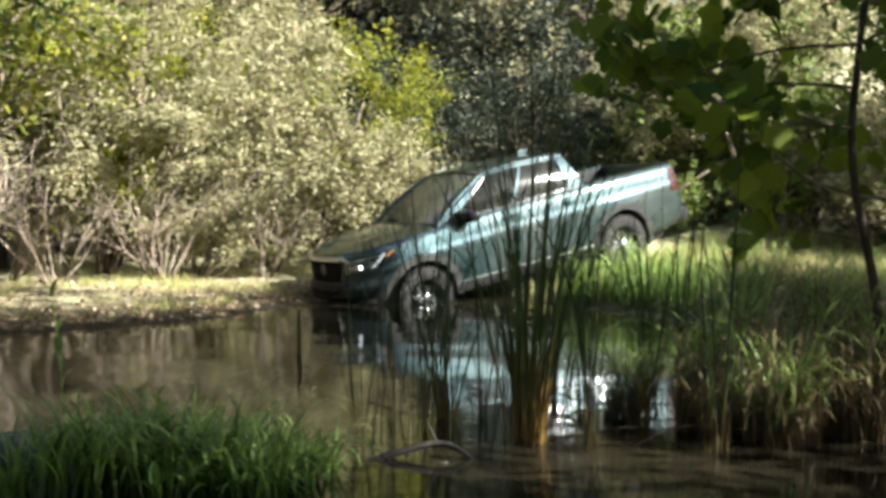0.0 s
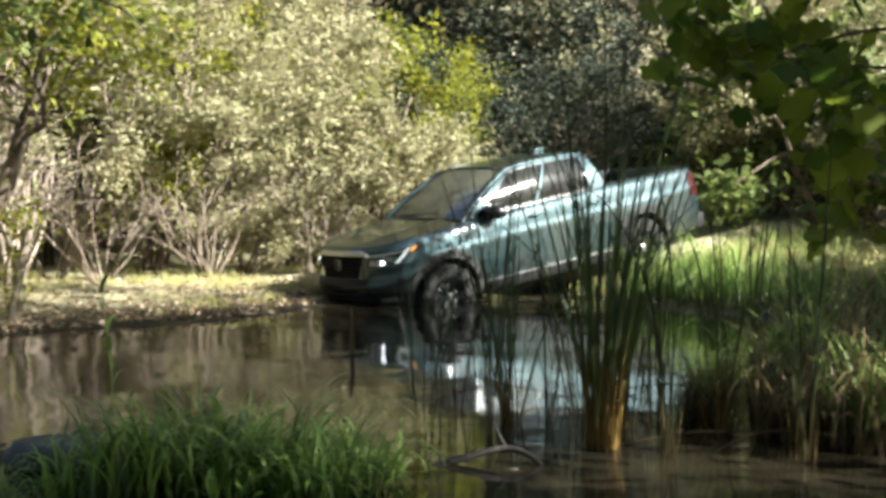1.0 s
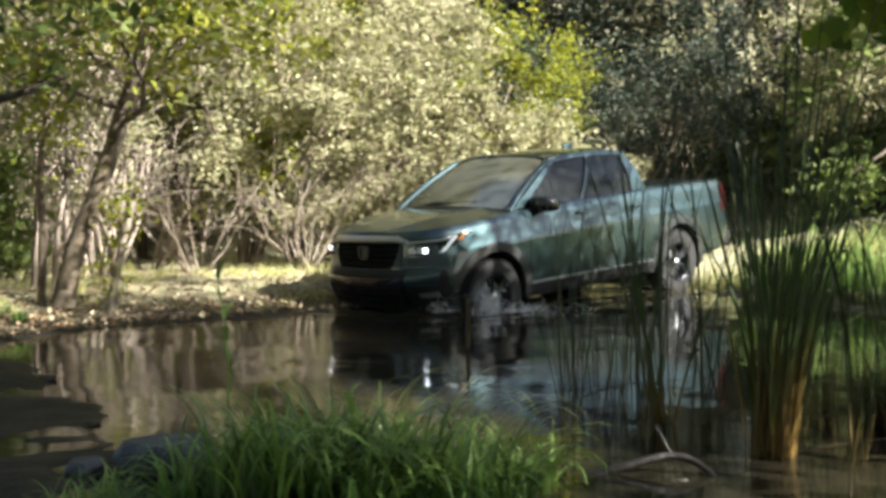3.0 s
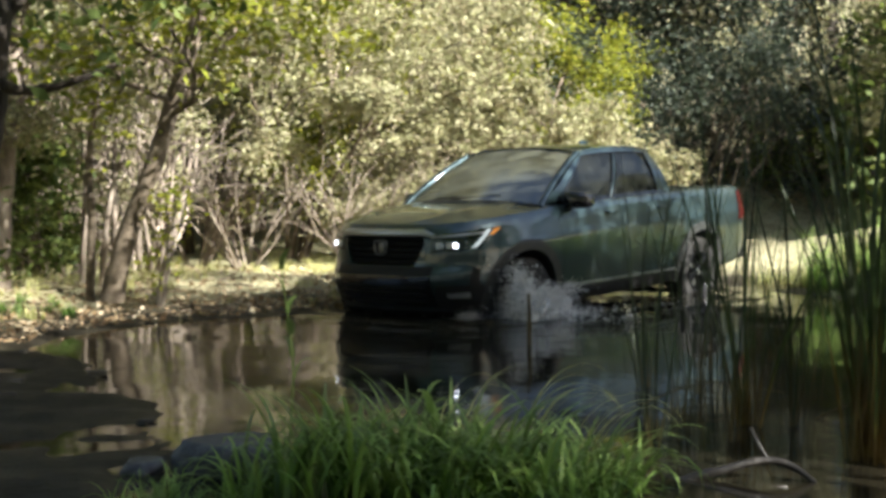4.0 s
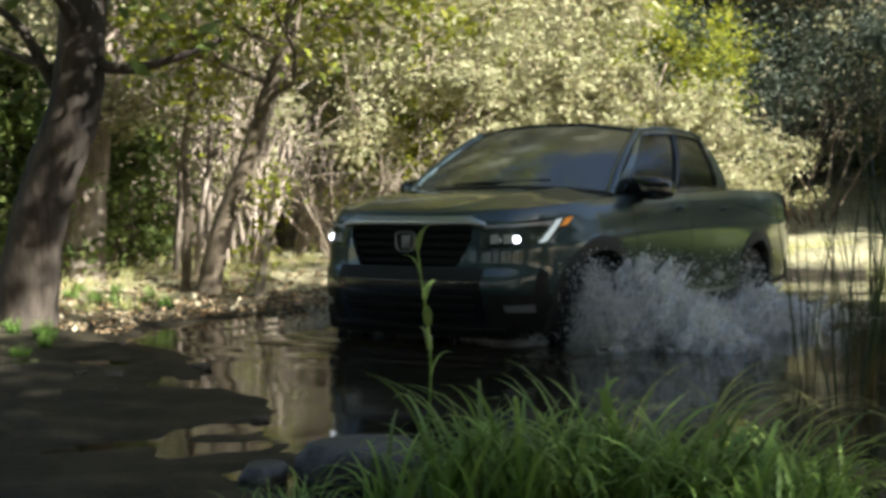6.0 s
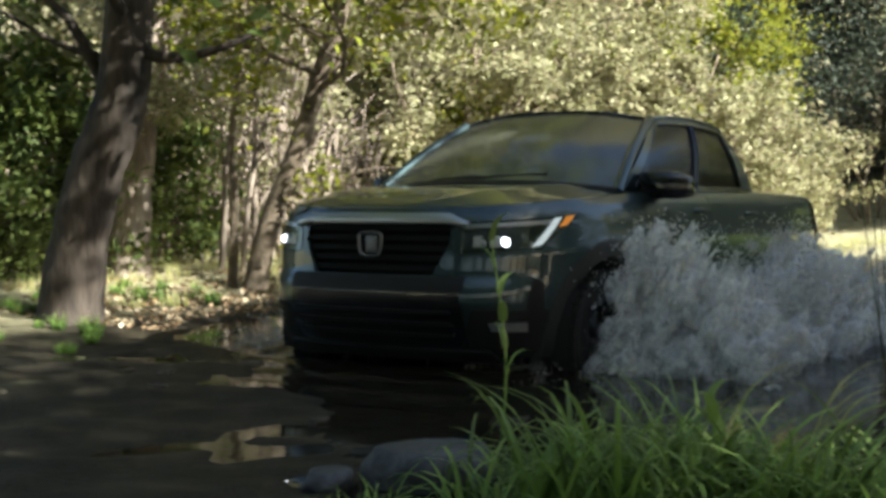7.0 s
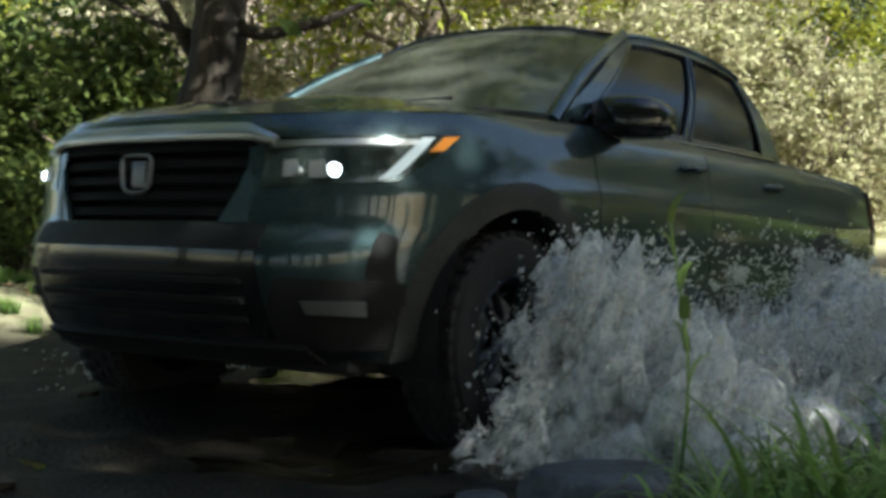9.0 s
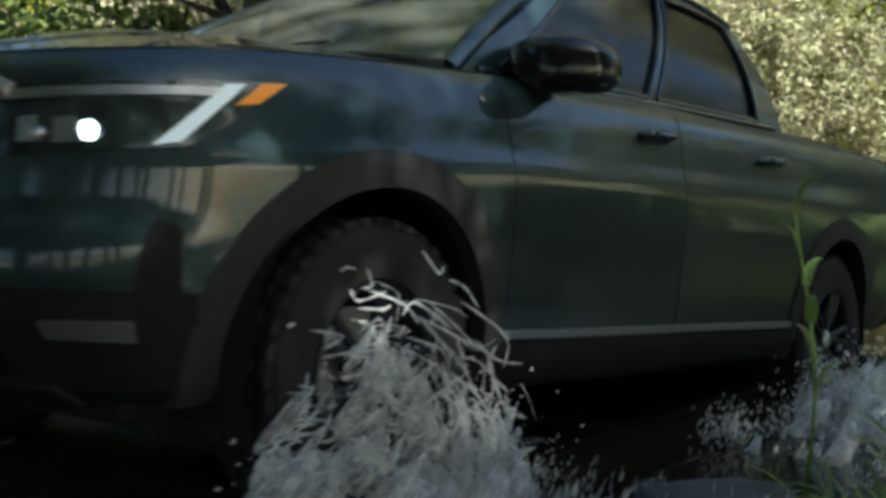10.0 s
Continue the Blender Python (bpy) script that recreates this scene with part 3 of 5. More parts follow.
def right_side():
    # broad-leaved trees, mostly out of view, added to shade the ford and block sky
    t = plant("tree", tree_geo(71, ((0, 0, -0.2), (-0.1, 0.1, 2.0), (0.1, 0.0, 4.0), (0.0, 0.2, 6.0)), (0.16, 0.13, 0.09, 0.04), 13500, 0.125, 13, 0.22, 2.1, 0.24), (BARK, TWIG, LEAF_GREEN), ("trunk", "limb", "crown"),
              at(5.2, 10.4, 0), "green broad-leaved tree, mostly out of view, added for shade", "tree", "trees beside the ford")
    copies(t, ((4.75, 6.35, 130, 1.15), (7.2, 6.6, 220, 1.15), (6.6, 10.8, 300, 0.75), (8.6, 5.3, 20, 1.72), (6.3, 0.7, 170, 1.35), (12.5, 12.0, 75, 0.9), (1.8, -2.2, 40, 1.3), (-1.6, -3.4, 110, 1.4), (-5.0, -1.0, 200, 1.4), (-7.4, 3.0, 280, 1.3), (-4.4, 1.6, 330, 1.0), (-9.2, 7.2, 15, 1.3), (-3.0, -7.0, 65, 1.7), (3.4, -6.5, 145, 1.7), (-9.0, -4.0, 240, 1.7), (6.0, -3.0, 60, 1.5), (9.6, -4.2, 190, 1.7), (11.5, -1.2, 310, 1.5), (0.6, -5.2, 250, 1.5), (-6.0, -5.0, 20, 1.6)))


def slender():
    """Trunks on the sunlit bank."""
    g = "trunks on the bank"
    # big dark foreground tree
    rng = np.random.default_rng(5)
    x0, y0 = -5.70, 9.8
    z0 = float(height(np.array([x0]), np.array([y0]))[0])
    ob = empty("tree", Matrix.Translation((x0, y0, z0)))
    body = bend(((0.0, 0, -0.25), (0.0, 0, 0.05), (0.08, 0, 0.55), (0.22, 0, 1.05), (0.42, 0, 1.55), (0.50, 0, 2.2), (0.55, 0.1, 3.2), (0.7, 0.3, 5.5)), 40)
    rad = np.interp(np.linspace(0, 1, 40), (0, 0.14, 0.3, 0.5, 0.75, 1), (0.30, 0.235, 0.20, 0.19, 0.165, 0.10)) * (1 + 0.02 * rng.standard_normal(40))
    part("trunk", tube(body, rad, 20, 0.02, rng), BARK, ob)
    limbs = [tube(bend(((0.5, 0, 1.95), (0.75, -0.05, 1.82), (1.1, 0, 1.86), (1.5, 0.1, 2.02)), 14), np.linspace(0.055, 0.02, 14), 8, 0.05, rng),
             tube(bend(((0.4, 0, 1.5), (0.2, 0.05, 1.8), (0.0, 0, 2.15), (-0.35, 0, 2.4)), 14), np.linspace(0.06, 0.02, 14), 8, 0.05, rng),
             tube(bend(((0.25, 0, 1.85), (-0.05, 0, 1.95), (-0.5, 0, 2.2)), 10), np.linspace(0.035, 0.012, 10), 6, 0.05, rng)]
    tips = []
    # crown above the view, spread wide to block sky light over mud and truck
    for k in range(11):
        a = rng.uniform(0, 6.28)
        out = []
        grow(rng, body[int(27 + k)], (math.cos(a), math.sin(a), 0.5), 2.6, 0.05, 2, out, tips, 0.8, 0.1, 0.2)
        limbs.append(join(out))
    for one in limbs:
        part("limb", one, BARK, ob)
    part("crown", crown_leaves(rng, tips, 9000, 0.12, 0.28), LEAF_GREEN, ob)
    tagged(ob, "thick dark tree trunk, kinked, rising beside the mud", "tree", g)
    # second trunk, sunlit on one flank
    ob = plant("tree", tree_geo(81, ((0, 0, -0.2), (0.06, 0, 0.8), (0.2, 0, 1.7), (0.36, 0, 2.7), (0.4, 0.2, 4.2), (0.4, 0.3, 6.5)), (0.22, 0.17, 0.155, 0.15, 0.12, 0.05), 5000, 0.11, 9, 0.6, 2.2), (BARK_PALE, TWIG, LEAF_PALE), ("trunk", "limb", "crown"),
               at(-6.62, 12.4), "pale peeling tree trunk catching the sun", "tree", g)
    # leaning tree
    ob = plant("tree", tree_geo(83, ((0, 0, -0.15), (0.16, 0.05, 0.55), (0.44, 0.1, 1.3), (0.58, 0.15, 1.75), (0.86, 0.2, 2.65), (1.35, 0.3, 4.6)), (0.12, 0.095, 0.085, 0.08, 0.075, 0.03), 4600, 0.09, 9, 0.55, 1.5, 0.18), (TWIG, TWIG, LEAF_YELLOW),
               ("trunk", "limb", "crown"), at(-5.28, 12.1), "slender leaning tree with yellow-green leaves on the bank", "tree", g)
    # thin wavy trunk
    plant("tree", tree_geo(87, ((0, 0, -0.1), (0.04, 0, 0.7), (0.0, 0.05, 1.3), (0.12, 0, 2.1), (0.18, 0.1, 3.6)), (0.045, 0.038, 0.034, 0.03, 0.012), 2500, 0.07, 7, 0.6, 0.9, 0.18), (TWIG, TWIG, LEAF_PALE), ("trunk", "limb", "crown"),
          at(-5.52, 12.25), "thin dark sapling trunk on the bank", "tree", g)
    # broken leaning stake with vine leaves
    rng = np.random.default_rng(9)
    x0, y0 = -4.78, 12.1
    ob = empty("dead_stem", at(x0, y0))
    pts = bend(((0, 0, -0.1), (0.08, 0, 0.35), (0.2, 0, 0.85), (0.26, 0, 1.05)), 12)
    part("stem", tube(pts, np.linspace(0.045, 0.035, 12), 9, 0.06, rng), BARK_PALE, ob)
    part("foliage", leaves(pts[rng.integers(2, 12, 170)] + rng.standard_normal((170, 3)) * 0.11 - np.array([0.06, 0, 0]), 0.08, rng), LEAF_YELLOW, ob)
    tagged(ob, "broken pale stem wrapped in yellow leaves", "stem", g)
    # pale thin stems behind
    for k, (x, y, dx, h) in enumerate(((-6.2, 13.6, 0.35, 3.0), (-6.0, 14.0, 0.1, 3.4), (-6.5, 14.5, -0.2, 2.8), (-5.9, 13.4, 0.6, 2.6), (-9.0, 18.0, 0.3, 4.0), (-6.9, 17.0, 0.5, 4.0), (-7.4, 15.2, 0.9, 3.0))):
        rng = np.random.default_rng(100 + k)
        main, lots, tips = tube(bend(((0, 0, -0.1), (dx * 0.2, 0, h * 0.35), (dx * 0.6, 0.1, h * 0.7), (dx, 0.1, h)), 14), np.linspace(0.035, 0.012, 14), 7, 0.05, rng), [], []
        for _ in range(5):
            out = []
            grow(rng, (dx * 0.5, 0.05, h * rng.uniform(0.4, 0.9)), rng.standard_normal(3) + np.array([0, 0, 0.8]), 0.9, 0.012, 1, out, tips, 0.8)
            lots.append(join(out))
        ob = plant("sapling", (main, lots, crown_leaves(rng, tips, 350, 0.07, 0.12)), (BARK_PALE, BARK_PALE, LEAF_PALE), ("stem", "branch", "foliage"), at(x, y), "thin pale sapling in the understory", "sapling", "saplings")
    # bare brushwood at the foot of the bushes
    for k, (x, y, s) in enumerate(((-5.3, 16.6, 1.0), (-6.1, 17.0, 0.9), (-3.9, 16.9, 0.9), (-2.6, 17.6, 0.8), (-7.2, 16.2, 0.8))):
        rng = np.random.default_rng(200 + k)
        lots, tips = [], []
        for _ in range(13):
            a, out = rng.uniform(0, 6.28), []
            grow(rng, (0.1 * math.cos(a), 0.1 * math.sin(a), -0.05), (0.55 * math.cos(a), 0.4 * math.sin(a), 1), 1.5 * s, 0.016, 1, out, tips, 0.6, 0.15, 0.14, (3, 5))
            lots.append(join(out))
        ob = plant("brushwood", (lots, crown_leaves(rng, tips, 260, 0.05, 0.1)), (BARK_PALE, LEAF_PALE), ("stem", "foliage"), at(x, y), "bare grey-brown brushwood below the bushes", "brushwood", "brushwood on the bank")
        if k < 3:
            copies(ob, (((-7.0, 14.7, 30, 1.5), (-6.2, 15.5, 100, 1.7), (-8.1, 15.7, 260, 1.8))[k], (x - 2.2 - k, y + 1.4, 70 + 40 * k, 2.0), (x - 4.6 + k * 0.4, y + 2.2, 200 + 30 * k, 2.3)))


# ---- reeds and grass ----
def blade(length, width, lean, curl, rng, n=9):
    """One long blade from the origin: a creased strip with a little thickness."""
    u = np.linspace(0, 1, n)
    side = lean * u + curl * u ** 2.6
    x = length * np.cumsum(np.sin(side)) / n
    z = length * np.cumsum(np.cos(side)) / n
    x, z = x - x[0], z - z[0]
    w = width * np.clip(1.25 * (1 - u) ** 0.55, 0.04, 1) * (0.75 + 0.25 * np.minimum(1, u * 6))
    tw = rng.uniform(-0.9, 0.9) * u
    c, s = np.cos(tw), np.sin(tw)
    l = np.stack([x - w * s * 0.5, w * c * 0.5, z], -1)
    m = np.stack([x + w * 0.22, 0 * w, z], -1)
    r = np.stack([x + w * s * 0.5, -w * c * 0.5, z], -1)
    v = np.stack([l, m, r], 1).reshape(-1, 3)
    i = np.arange(n - 1) * 3
    f = np.concatenate([np.stack([i, i + 1, i + 4, i + 3], -1), np.stack([i + 1, i + 2, i + 5, i + 4], -1)])
    return v, f


def turned(geo, a, x=0.0, y=0.0, z=0.0, s=1.0):
    v, f = geo
    c, q = math.cos(a) * s, math.sin(a) * s
    return np.stack([v[:, 0] * c - v[:, 1] * q + x, v[:, 0] * q + v[:, 1] * c + y, v[:, 2] * s + z], -1), f


def reeds():
    rng = np.random.default_rng(31)
    shapes = {}
    for tone, m, wide in (("reed", REED, 1.25), ("dark", REED_DARK, 1.0)):
        shapes[tone] = []
        for k in range(16):
            me = mesh_data("blade", *blade(rng.uniform(1.5, 2.6), wide * rng.uniform(0.009, 0.016), rng.uniform(0.02, 0.22) if k % 3 else rng.uniform(0.24, 0.45), rng.uniform(0.05, 0.5) if k % 4 else rng.uniform(0.9, 1.6), rng, 12))
            me.materials.append(m)
            shapes[tone].append(me)
    # x, y, spread, blades, size, tone
    spots = ((0.43, 6.29, 0.10, 84, 1.16, "reed"), (0.02, 6.97, 0.05, 24, 0.85, "reed"), (0.22, 6.98, 0.045, 20, 0.8, "dark"), (-0.44, 6.30, 0.03, 7, 0.72, "dark"),
             (0.62, 6.75, 0.06, 18, 1.0, "dark"), (0.85, 7.3, 0.07, 18, 0.95, "dark"), (-0.20, 7.5, 0.05, 9, 0.75, "dark"), (0.42, 7.7, 0.06, 14, 0.85, "dark"),
             (1.1, 6.7, 0.06, 12, 0.8, "reed"), (1.3, 7.6, 0.08, 18, 0.9, "reed"), (0.75, 8.4, 0.08, 16, 0.8, "dark"), (1.6, 8.3, 0.1, 18, 0.85, "reed"), (-0.42, 8.1, 0.07, 14, 0.72, "dark"), (0.0, 8.6, 0.09, 18, 0.8, "dark"), (0.45, 9.3, 0.1, 18, 0.8, "dark"), (-0.15, 7.9, 0.05, 10, 0.7, "reed"), (-0.28, 7.2, 0.04, 8, 0.72, "dark"), (-0.10, 6.6, 0.04, 8, 0.75, "dark"),
             (1.05, 9.4, 0.1, 18, 0.75, "reed"), (0.75, 6.1, 0.06, 14, 0.9, "dark"), (1.35, 6.0, 0.07, 14, 0.85, "dark"))
    for x, y, spread, count, s, tone in spots:
        ob = empty("cattail", Matrix.Translation((x, y, -0.12)))
        for k in range(count):
            b = new("blade", shapes[tone][rng.integers(0, 16)])
            b.parent = ob
            a = rng.uniform(0, 360) if count < 60 else rng.normal(0, 80)
            r = spread * math.sqrt(rng.uniform(0, 1))
            q = rng.uniform(0.35, 1.08) * s
            b.matrix_basis = pose(r * math.cos(a * 0.0175), r * math.sin(a * 0.0175), 0, rng.normal(0, 5), rng.normal(0, 5), a + rng.uniform(-40, 40)) @ Matrix.Diagonal((q, q, q, 1))
        tagged(ob, "dense cattail clump standing in shallow water" if count > 30 else "thin cattail stems standing in shallow water", "cattail", "cattails in the creek")
    # broken stalks
    for x, y, h in ((-1.19, 9.99, 0.37),):
        ob = solid("reed_stalk", tube(bend(((0, 0, -0.2), (0.005, 0, h * 0.5), (0.0, 0, h)), 10), np.linspace(0.020, 0.014, 10), 8), REED_DARK)
        ob.matrix_basis = Matrix.Translation((x, y, 0))
        tagged(ob, "broken dark reed stalk standing in water", "reed", "broken stalks")


def tuft(rng, count, length, width, spread, lean=(0.15, 0.7), curl=(0.4, 1.8), n=7):
    out = []
    for _ in range(count):
        a, r = rng.uniform(0, 2 * np.pi), spread * math.sqrt(rng.uniform(0, 1))
        q = rng.uniform(0, 2 * np.pi)
        out.append(turned(blade(length * rng.uniform(0.5, 1.15), width * rng.uniform(0.7, 1.3), rng.uniform(*lean), rng.uniform(*curl), rng, n), q, r * math.cos(a), r * math.sin(a)))
    return join(out)


def grasses():
    rng = np.random.default_rng(77)
    meshes = []
    for k in range(4):
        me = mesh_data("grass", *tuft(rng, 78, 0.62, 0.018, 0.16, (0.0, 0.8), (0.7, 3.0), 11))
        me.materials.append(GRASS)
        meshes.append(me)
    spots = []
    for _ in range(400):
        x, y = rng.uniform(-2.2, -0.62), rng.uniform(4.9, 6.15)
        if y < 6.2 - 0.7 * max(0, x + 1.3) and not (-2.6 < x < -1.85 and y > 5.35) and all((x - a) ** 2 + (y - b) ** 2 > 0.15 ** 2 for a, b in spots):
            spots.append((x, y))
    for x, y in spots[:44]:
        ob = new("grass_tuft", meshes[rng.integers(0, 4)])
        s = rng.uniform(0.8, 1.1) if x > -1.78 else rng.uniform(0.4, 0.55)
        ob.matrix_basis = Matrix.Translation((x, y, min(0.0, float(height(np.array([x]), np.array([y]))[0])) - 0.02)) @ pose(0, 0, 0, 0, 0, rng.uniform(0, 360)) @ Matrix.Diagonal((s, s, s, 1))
        tagged(ob, "lush green long grass arching over the water's edge", "grass", "grass at the water's edge", "stuff")
    # short shaded grass round the big trunk
    for _ in range(130):
        x, y = rng.uniform(-9.5, -4.9), rng.uniform(8.4, 11.6)
        if float(shore_distance(np.array([x]), np.array([y]))[0]) > 0.4:
            ob = new("grass_tuft", meshes[rng.integers(0, 4)])
            ob.matrix_basis = at(x, y, rng.uniform(0, 360), rng.uniform(0.2, 0.36), -0.02)
            tagged(ob, "low green grass in the shade by the trunk", "grass", "grass under the trees", "stuff")
    # long pale blades arching over the edge
    for x, y, count in ((-0.95, 5.7, 9), (-1.25, 5.85, 7), (-0.75, 5.45, 7)):
        out = [turned(blade(rng.uniform(0.5, 0.8), 0.010, rng.uniform(0.45, 0.9), rng.uniform(1.4, 2.1), rng, 14), rng.uniform(-0.7, 0.7), rng.uniform(-0.06, 0.06), rng.uniform(-0.06, 0.06)) for _ in range(count)]
        ob = solid("grass_tuft", join(out), GRASS_BANK)
        ob.matrix_basis = pose(x, y, -0.02)
        tagged(ob, "long pale grass blades arching to the water", "grass", "grass at the water's edge", "stuff")
    # tan and green tussocks on the shaded bank
    dry, green = [], []
    for k in range(3):
        for lot, m, length in ((dry, GRASS_DRY, 1.05), (green, GRASS, 1.2)):
            me = mesh_data("tussock", *tuft(rng, 190 if m is GRASS_DRY else 90, length, 0.012, 0.22, (0.2, 0.9), (0.8, 2.8), 9))
            me.materials.append(m)
            lot.append(me)
    for k, (x, y, s) in enumerate(((1.35, 6.5, 0.85), (1.75, 6.2, 0.9), (2.2, 6.4, 1.0), (1.6, 7.2, 0.9), (2.1, 7.4, 1.0), (2.6, 6.9, 1.05), (1.9, 8.4, 0.9), (2.7, 8.3, 1.1), (3.1, 7.4, 1.1), (2.4, 9.6, 1.0), (3.3, 9.0, 1.0), (1.15, 7.0, 0.6))):
        for lot, name in ((dry, "dry tan"), (green, "green"))[:1 + (k % 2)]:
            ob = new("grass_tussock", lot[k % 3])
            ob.matrix_basis = Matrix.Translation((x + rng.uniform(-0.1, 0.1), y, -0.05 if name == "dry tan" else 0.08)) @ pose(0, 0, 0, 0, 0, rng.uniform(0, 360)) @ Matrix.Diagonal((s, s, s * (0.95 if name == "dry tan" else 0.85), 1))
            tagged(ob, name + " tussock grass hanging over the bank", "grass", "tussocks on the bank", "stuff")
    # rank green growth on the point beside the ramp
    for k in range(34):
        y = rng.uniform(11.6, 15.4)
        x = float(np.interp(y, (11.2, 13.4, 15.4), (3.4, 2.1, 1.5))) + rng.uniform(-0.1, 2.6)
        ob = new("grass_tussock", (green if k % 4 else dry)[k % 3])
        ob.matrix_basis = at(x, y, rng.uniform(0, 360), rng.uniform(0.75, 1.15), -0.05)
        tagged(ob, "rank tussock grass on the bank beside the ramp", "grass", "tussocks on the bank", "stuff")
    # short sunlit grass of the far bank
    pieces = []
    base = [tuft(rng, 26, 0.2, 0.006, 0.12, (0.1, 0.6), (0.2, 1.0), 4) for _ in range(4)]
    for _ in range(1500):
        x, y = rng.uniform(-10.5, 6.5), rng.uniform(10.5, 20.5)
        d = float(shore_distance(np.array([x]), np.array([y]))[0])
        if d < 0.45 or (abs((x - 0.9) - (y - 16.6) * 0.8) < 1.3 and y > 15 and x < 4) or noise.noise(Vector((x * 0.8, y * 0.8, 0))) < -0.12:
            continue
        pieces.append(turned(base[rng.integers(0, 4)], rng.uniform(0, 6.28), x, y, float(height(np.array([x]), np.array([y]))[0]), rng.uniform(0.5, 1.2)))
    tall = [tuft(rng, 34, 0.34, 0.007, 0.16, (0.1, 0.6), (0.2, 1.2), 5) for _ in range(4)]
    for _ in range(1300):
        x, y = rng.uniform(0.6, 9.0), rng.uniform(14.6, 22.5)
        if (x - 0.9) - (y - 16.6) * 0.8 > 0.75 and float(shore_distance(np.array([x]), np.array([y]))[0]) > 0.2:
            pieces.append(turned(tall[rng.integers(0, 4)], rng.uniform(0, 6.28), x, y, float(height(np.array([x]), np.array([y]))[0]), rng.uniform(0.6, 1.4)))
    ob = solid("bank_grass", join(pieces), GRASS_BANK)
    tagged(ob, "short pale sunlit grass on the far bank", "grass", kind="stuff")


def litter():
    """Fallen leaves and sticks strewn over the far bank and the mud's edge."""
    rng = np.random.default_rng(131)
    spots = []
    while len(spots) < 5200:
        x, y = rng.uniform(-9.0, -1.2, 400), rng.uniform(9.6, 17.0, 400)
        d = shore_distance(x, y)
        keep = (d > 0.08) & (rng.uniform(0, 1, 400) < np.clip(1.15 - d / 2.6, 0.12, 1))
        spots += list(zip(x[keep], y[keep]))
    p = np.array(spots[:5200])
    c = np.column_stack([p, height(p[:, 0], p[:, 1]) + rng.uniform(0.004, 0.03, len(p))])
    v, f = leaves(c, 0.055, rng, up=2.5, narrow=0.7, droop=0.0)
    tagged(solid("leaf_litter", (v, f), LEAF_DRY), "tan and pale fallen leaves strewn over the bank", "leaves", kind="stuff")
    for k in range(26):
        x, y, l, a = rng.uniform(-7.5, -2.6), rng.uniform(11.2, 15.2), rng.uniform(0.25, 0.9), rng.uniform(0, 180)
        if float(shore_distance(np.array([x]), np.array([y]))[0]) < 0.25:
            continue
        ob = solid("fallen_stick", tube(bend(((-l / 2, 0, 0.015), (-l * 0.1, rng.normal(0, 0.04), 0.03), (l / 2, rng.normal(0, 0.05), 0.02)), 9), np.linspace(0.012, 0.005, 9), 6, 0.1, rng), TWIG)
        ob.matrix_basis = at(x, y, a)
        tagged(ob, "dry fallen stick lying on the bank", "stick", "sticks on the bank")


def lobed_leaf(rng):
    """A broad five-lobed leaf, slightly folded."""
    pts = []
    for k in range(22):
        a = -math.pi * 0.9 + 2 * math.pi * 0.9 * k / 21
        r = 0.5 + 0.28 * abs(math.cos(2.5 * a)) ** 0.8 + 0.2 * math.cos(a)
        pts.append((r * math.cos(a) + 0.3, r * math.sin(a), 0.12 * abs(math.sin(a)) - 0.1 * r * r))
    v = np.array([(0.0, 0, 0)] + pts) * 0.085
    f = [(0, k, k + 1, k + 1) for k in range(1, 22)]
    return v, f


def maple():
    """Young broad-leaved tree whose boughs reach over the reeds."""
    rng = np.random.default_rng(15)
    ob = empty("tree", Matrix.Translation((2.55, 6.9, 0.05)))
    trunk = bend(((0, 0, -0.1), (-0.1, 0, 0.7), (-0.22, 0.05, 1.5), (-0.1, 0.1, 2.6), (0, 0, 3.4)), 20)
    part("trunk", tube(trunk, np.linspace(0.032, 0.014, 20), 9, 0.04, rng), BARK, ob)
    out, tips = [], []
    for k in range(15):
        a, out = rng.uniform(0, 6.28), []
        grow(rng, trunk[int(rng.integers(7, 20))], (math.cos(a), 0.7 * math.sin(a), 0.1), rng.uniform(0.9, 1.45), 0.012, 1, out, tips, 0.7, -0.1, 0.12, (2, 4))
        part("bough", join(out), TWIG, ob)
    me = [mesh_data("leaf", *lobed_leaf(rng)) for _ in range(2)]
    for m in me:
        m.materials.append(LEAF_BROAD)
    pts = np.concatenate(tips)
    for k in range(290):
        p = pts[rng.integers(0, len(pts))] + rng.standard_normal(3) * 0.10
        lf = new("leaf", me[k % 2])
        lf.parent = ob
        s = rng.uniform(0.8, 1.75)
        lf.matrix_basis = pose(*p, rng.uniform(-50, 50), rng.uniform(10, 80), rng.uniform(0, 360)) @ Matrix.Diagonal((s, s, s, 1))
    extra = []
    for k in range(620):
        p = pts[rng.integers(0, len(pts))] + rng.standard_normal(3) * 0.13
        v, f = lobed_leaf(rng)
        m = np.array(Euler([radians(q) for q in (rng.uniform(-50, 50), rng.uniform(10, 80), rng.uniform(0, 360))]).to_matrix()) * rng.uniform(0.7, 1.6)
        extra.append((v @ m.T + p, f))
    tagged(part("foliage", join(extra), LEAF_BROAD, ob), kind="stuff")
    tagged(ob, "young tree with broad lobed green leaves over the reeds", "tree", "trees beside the ford")


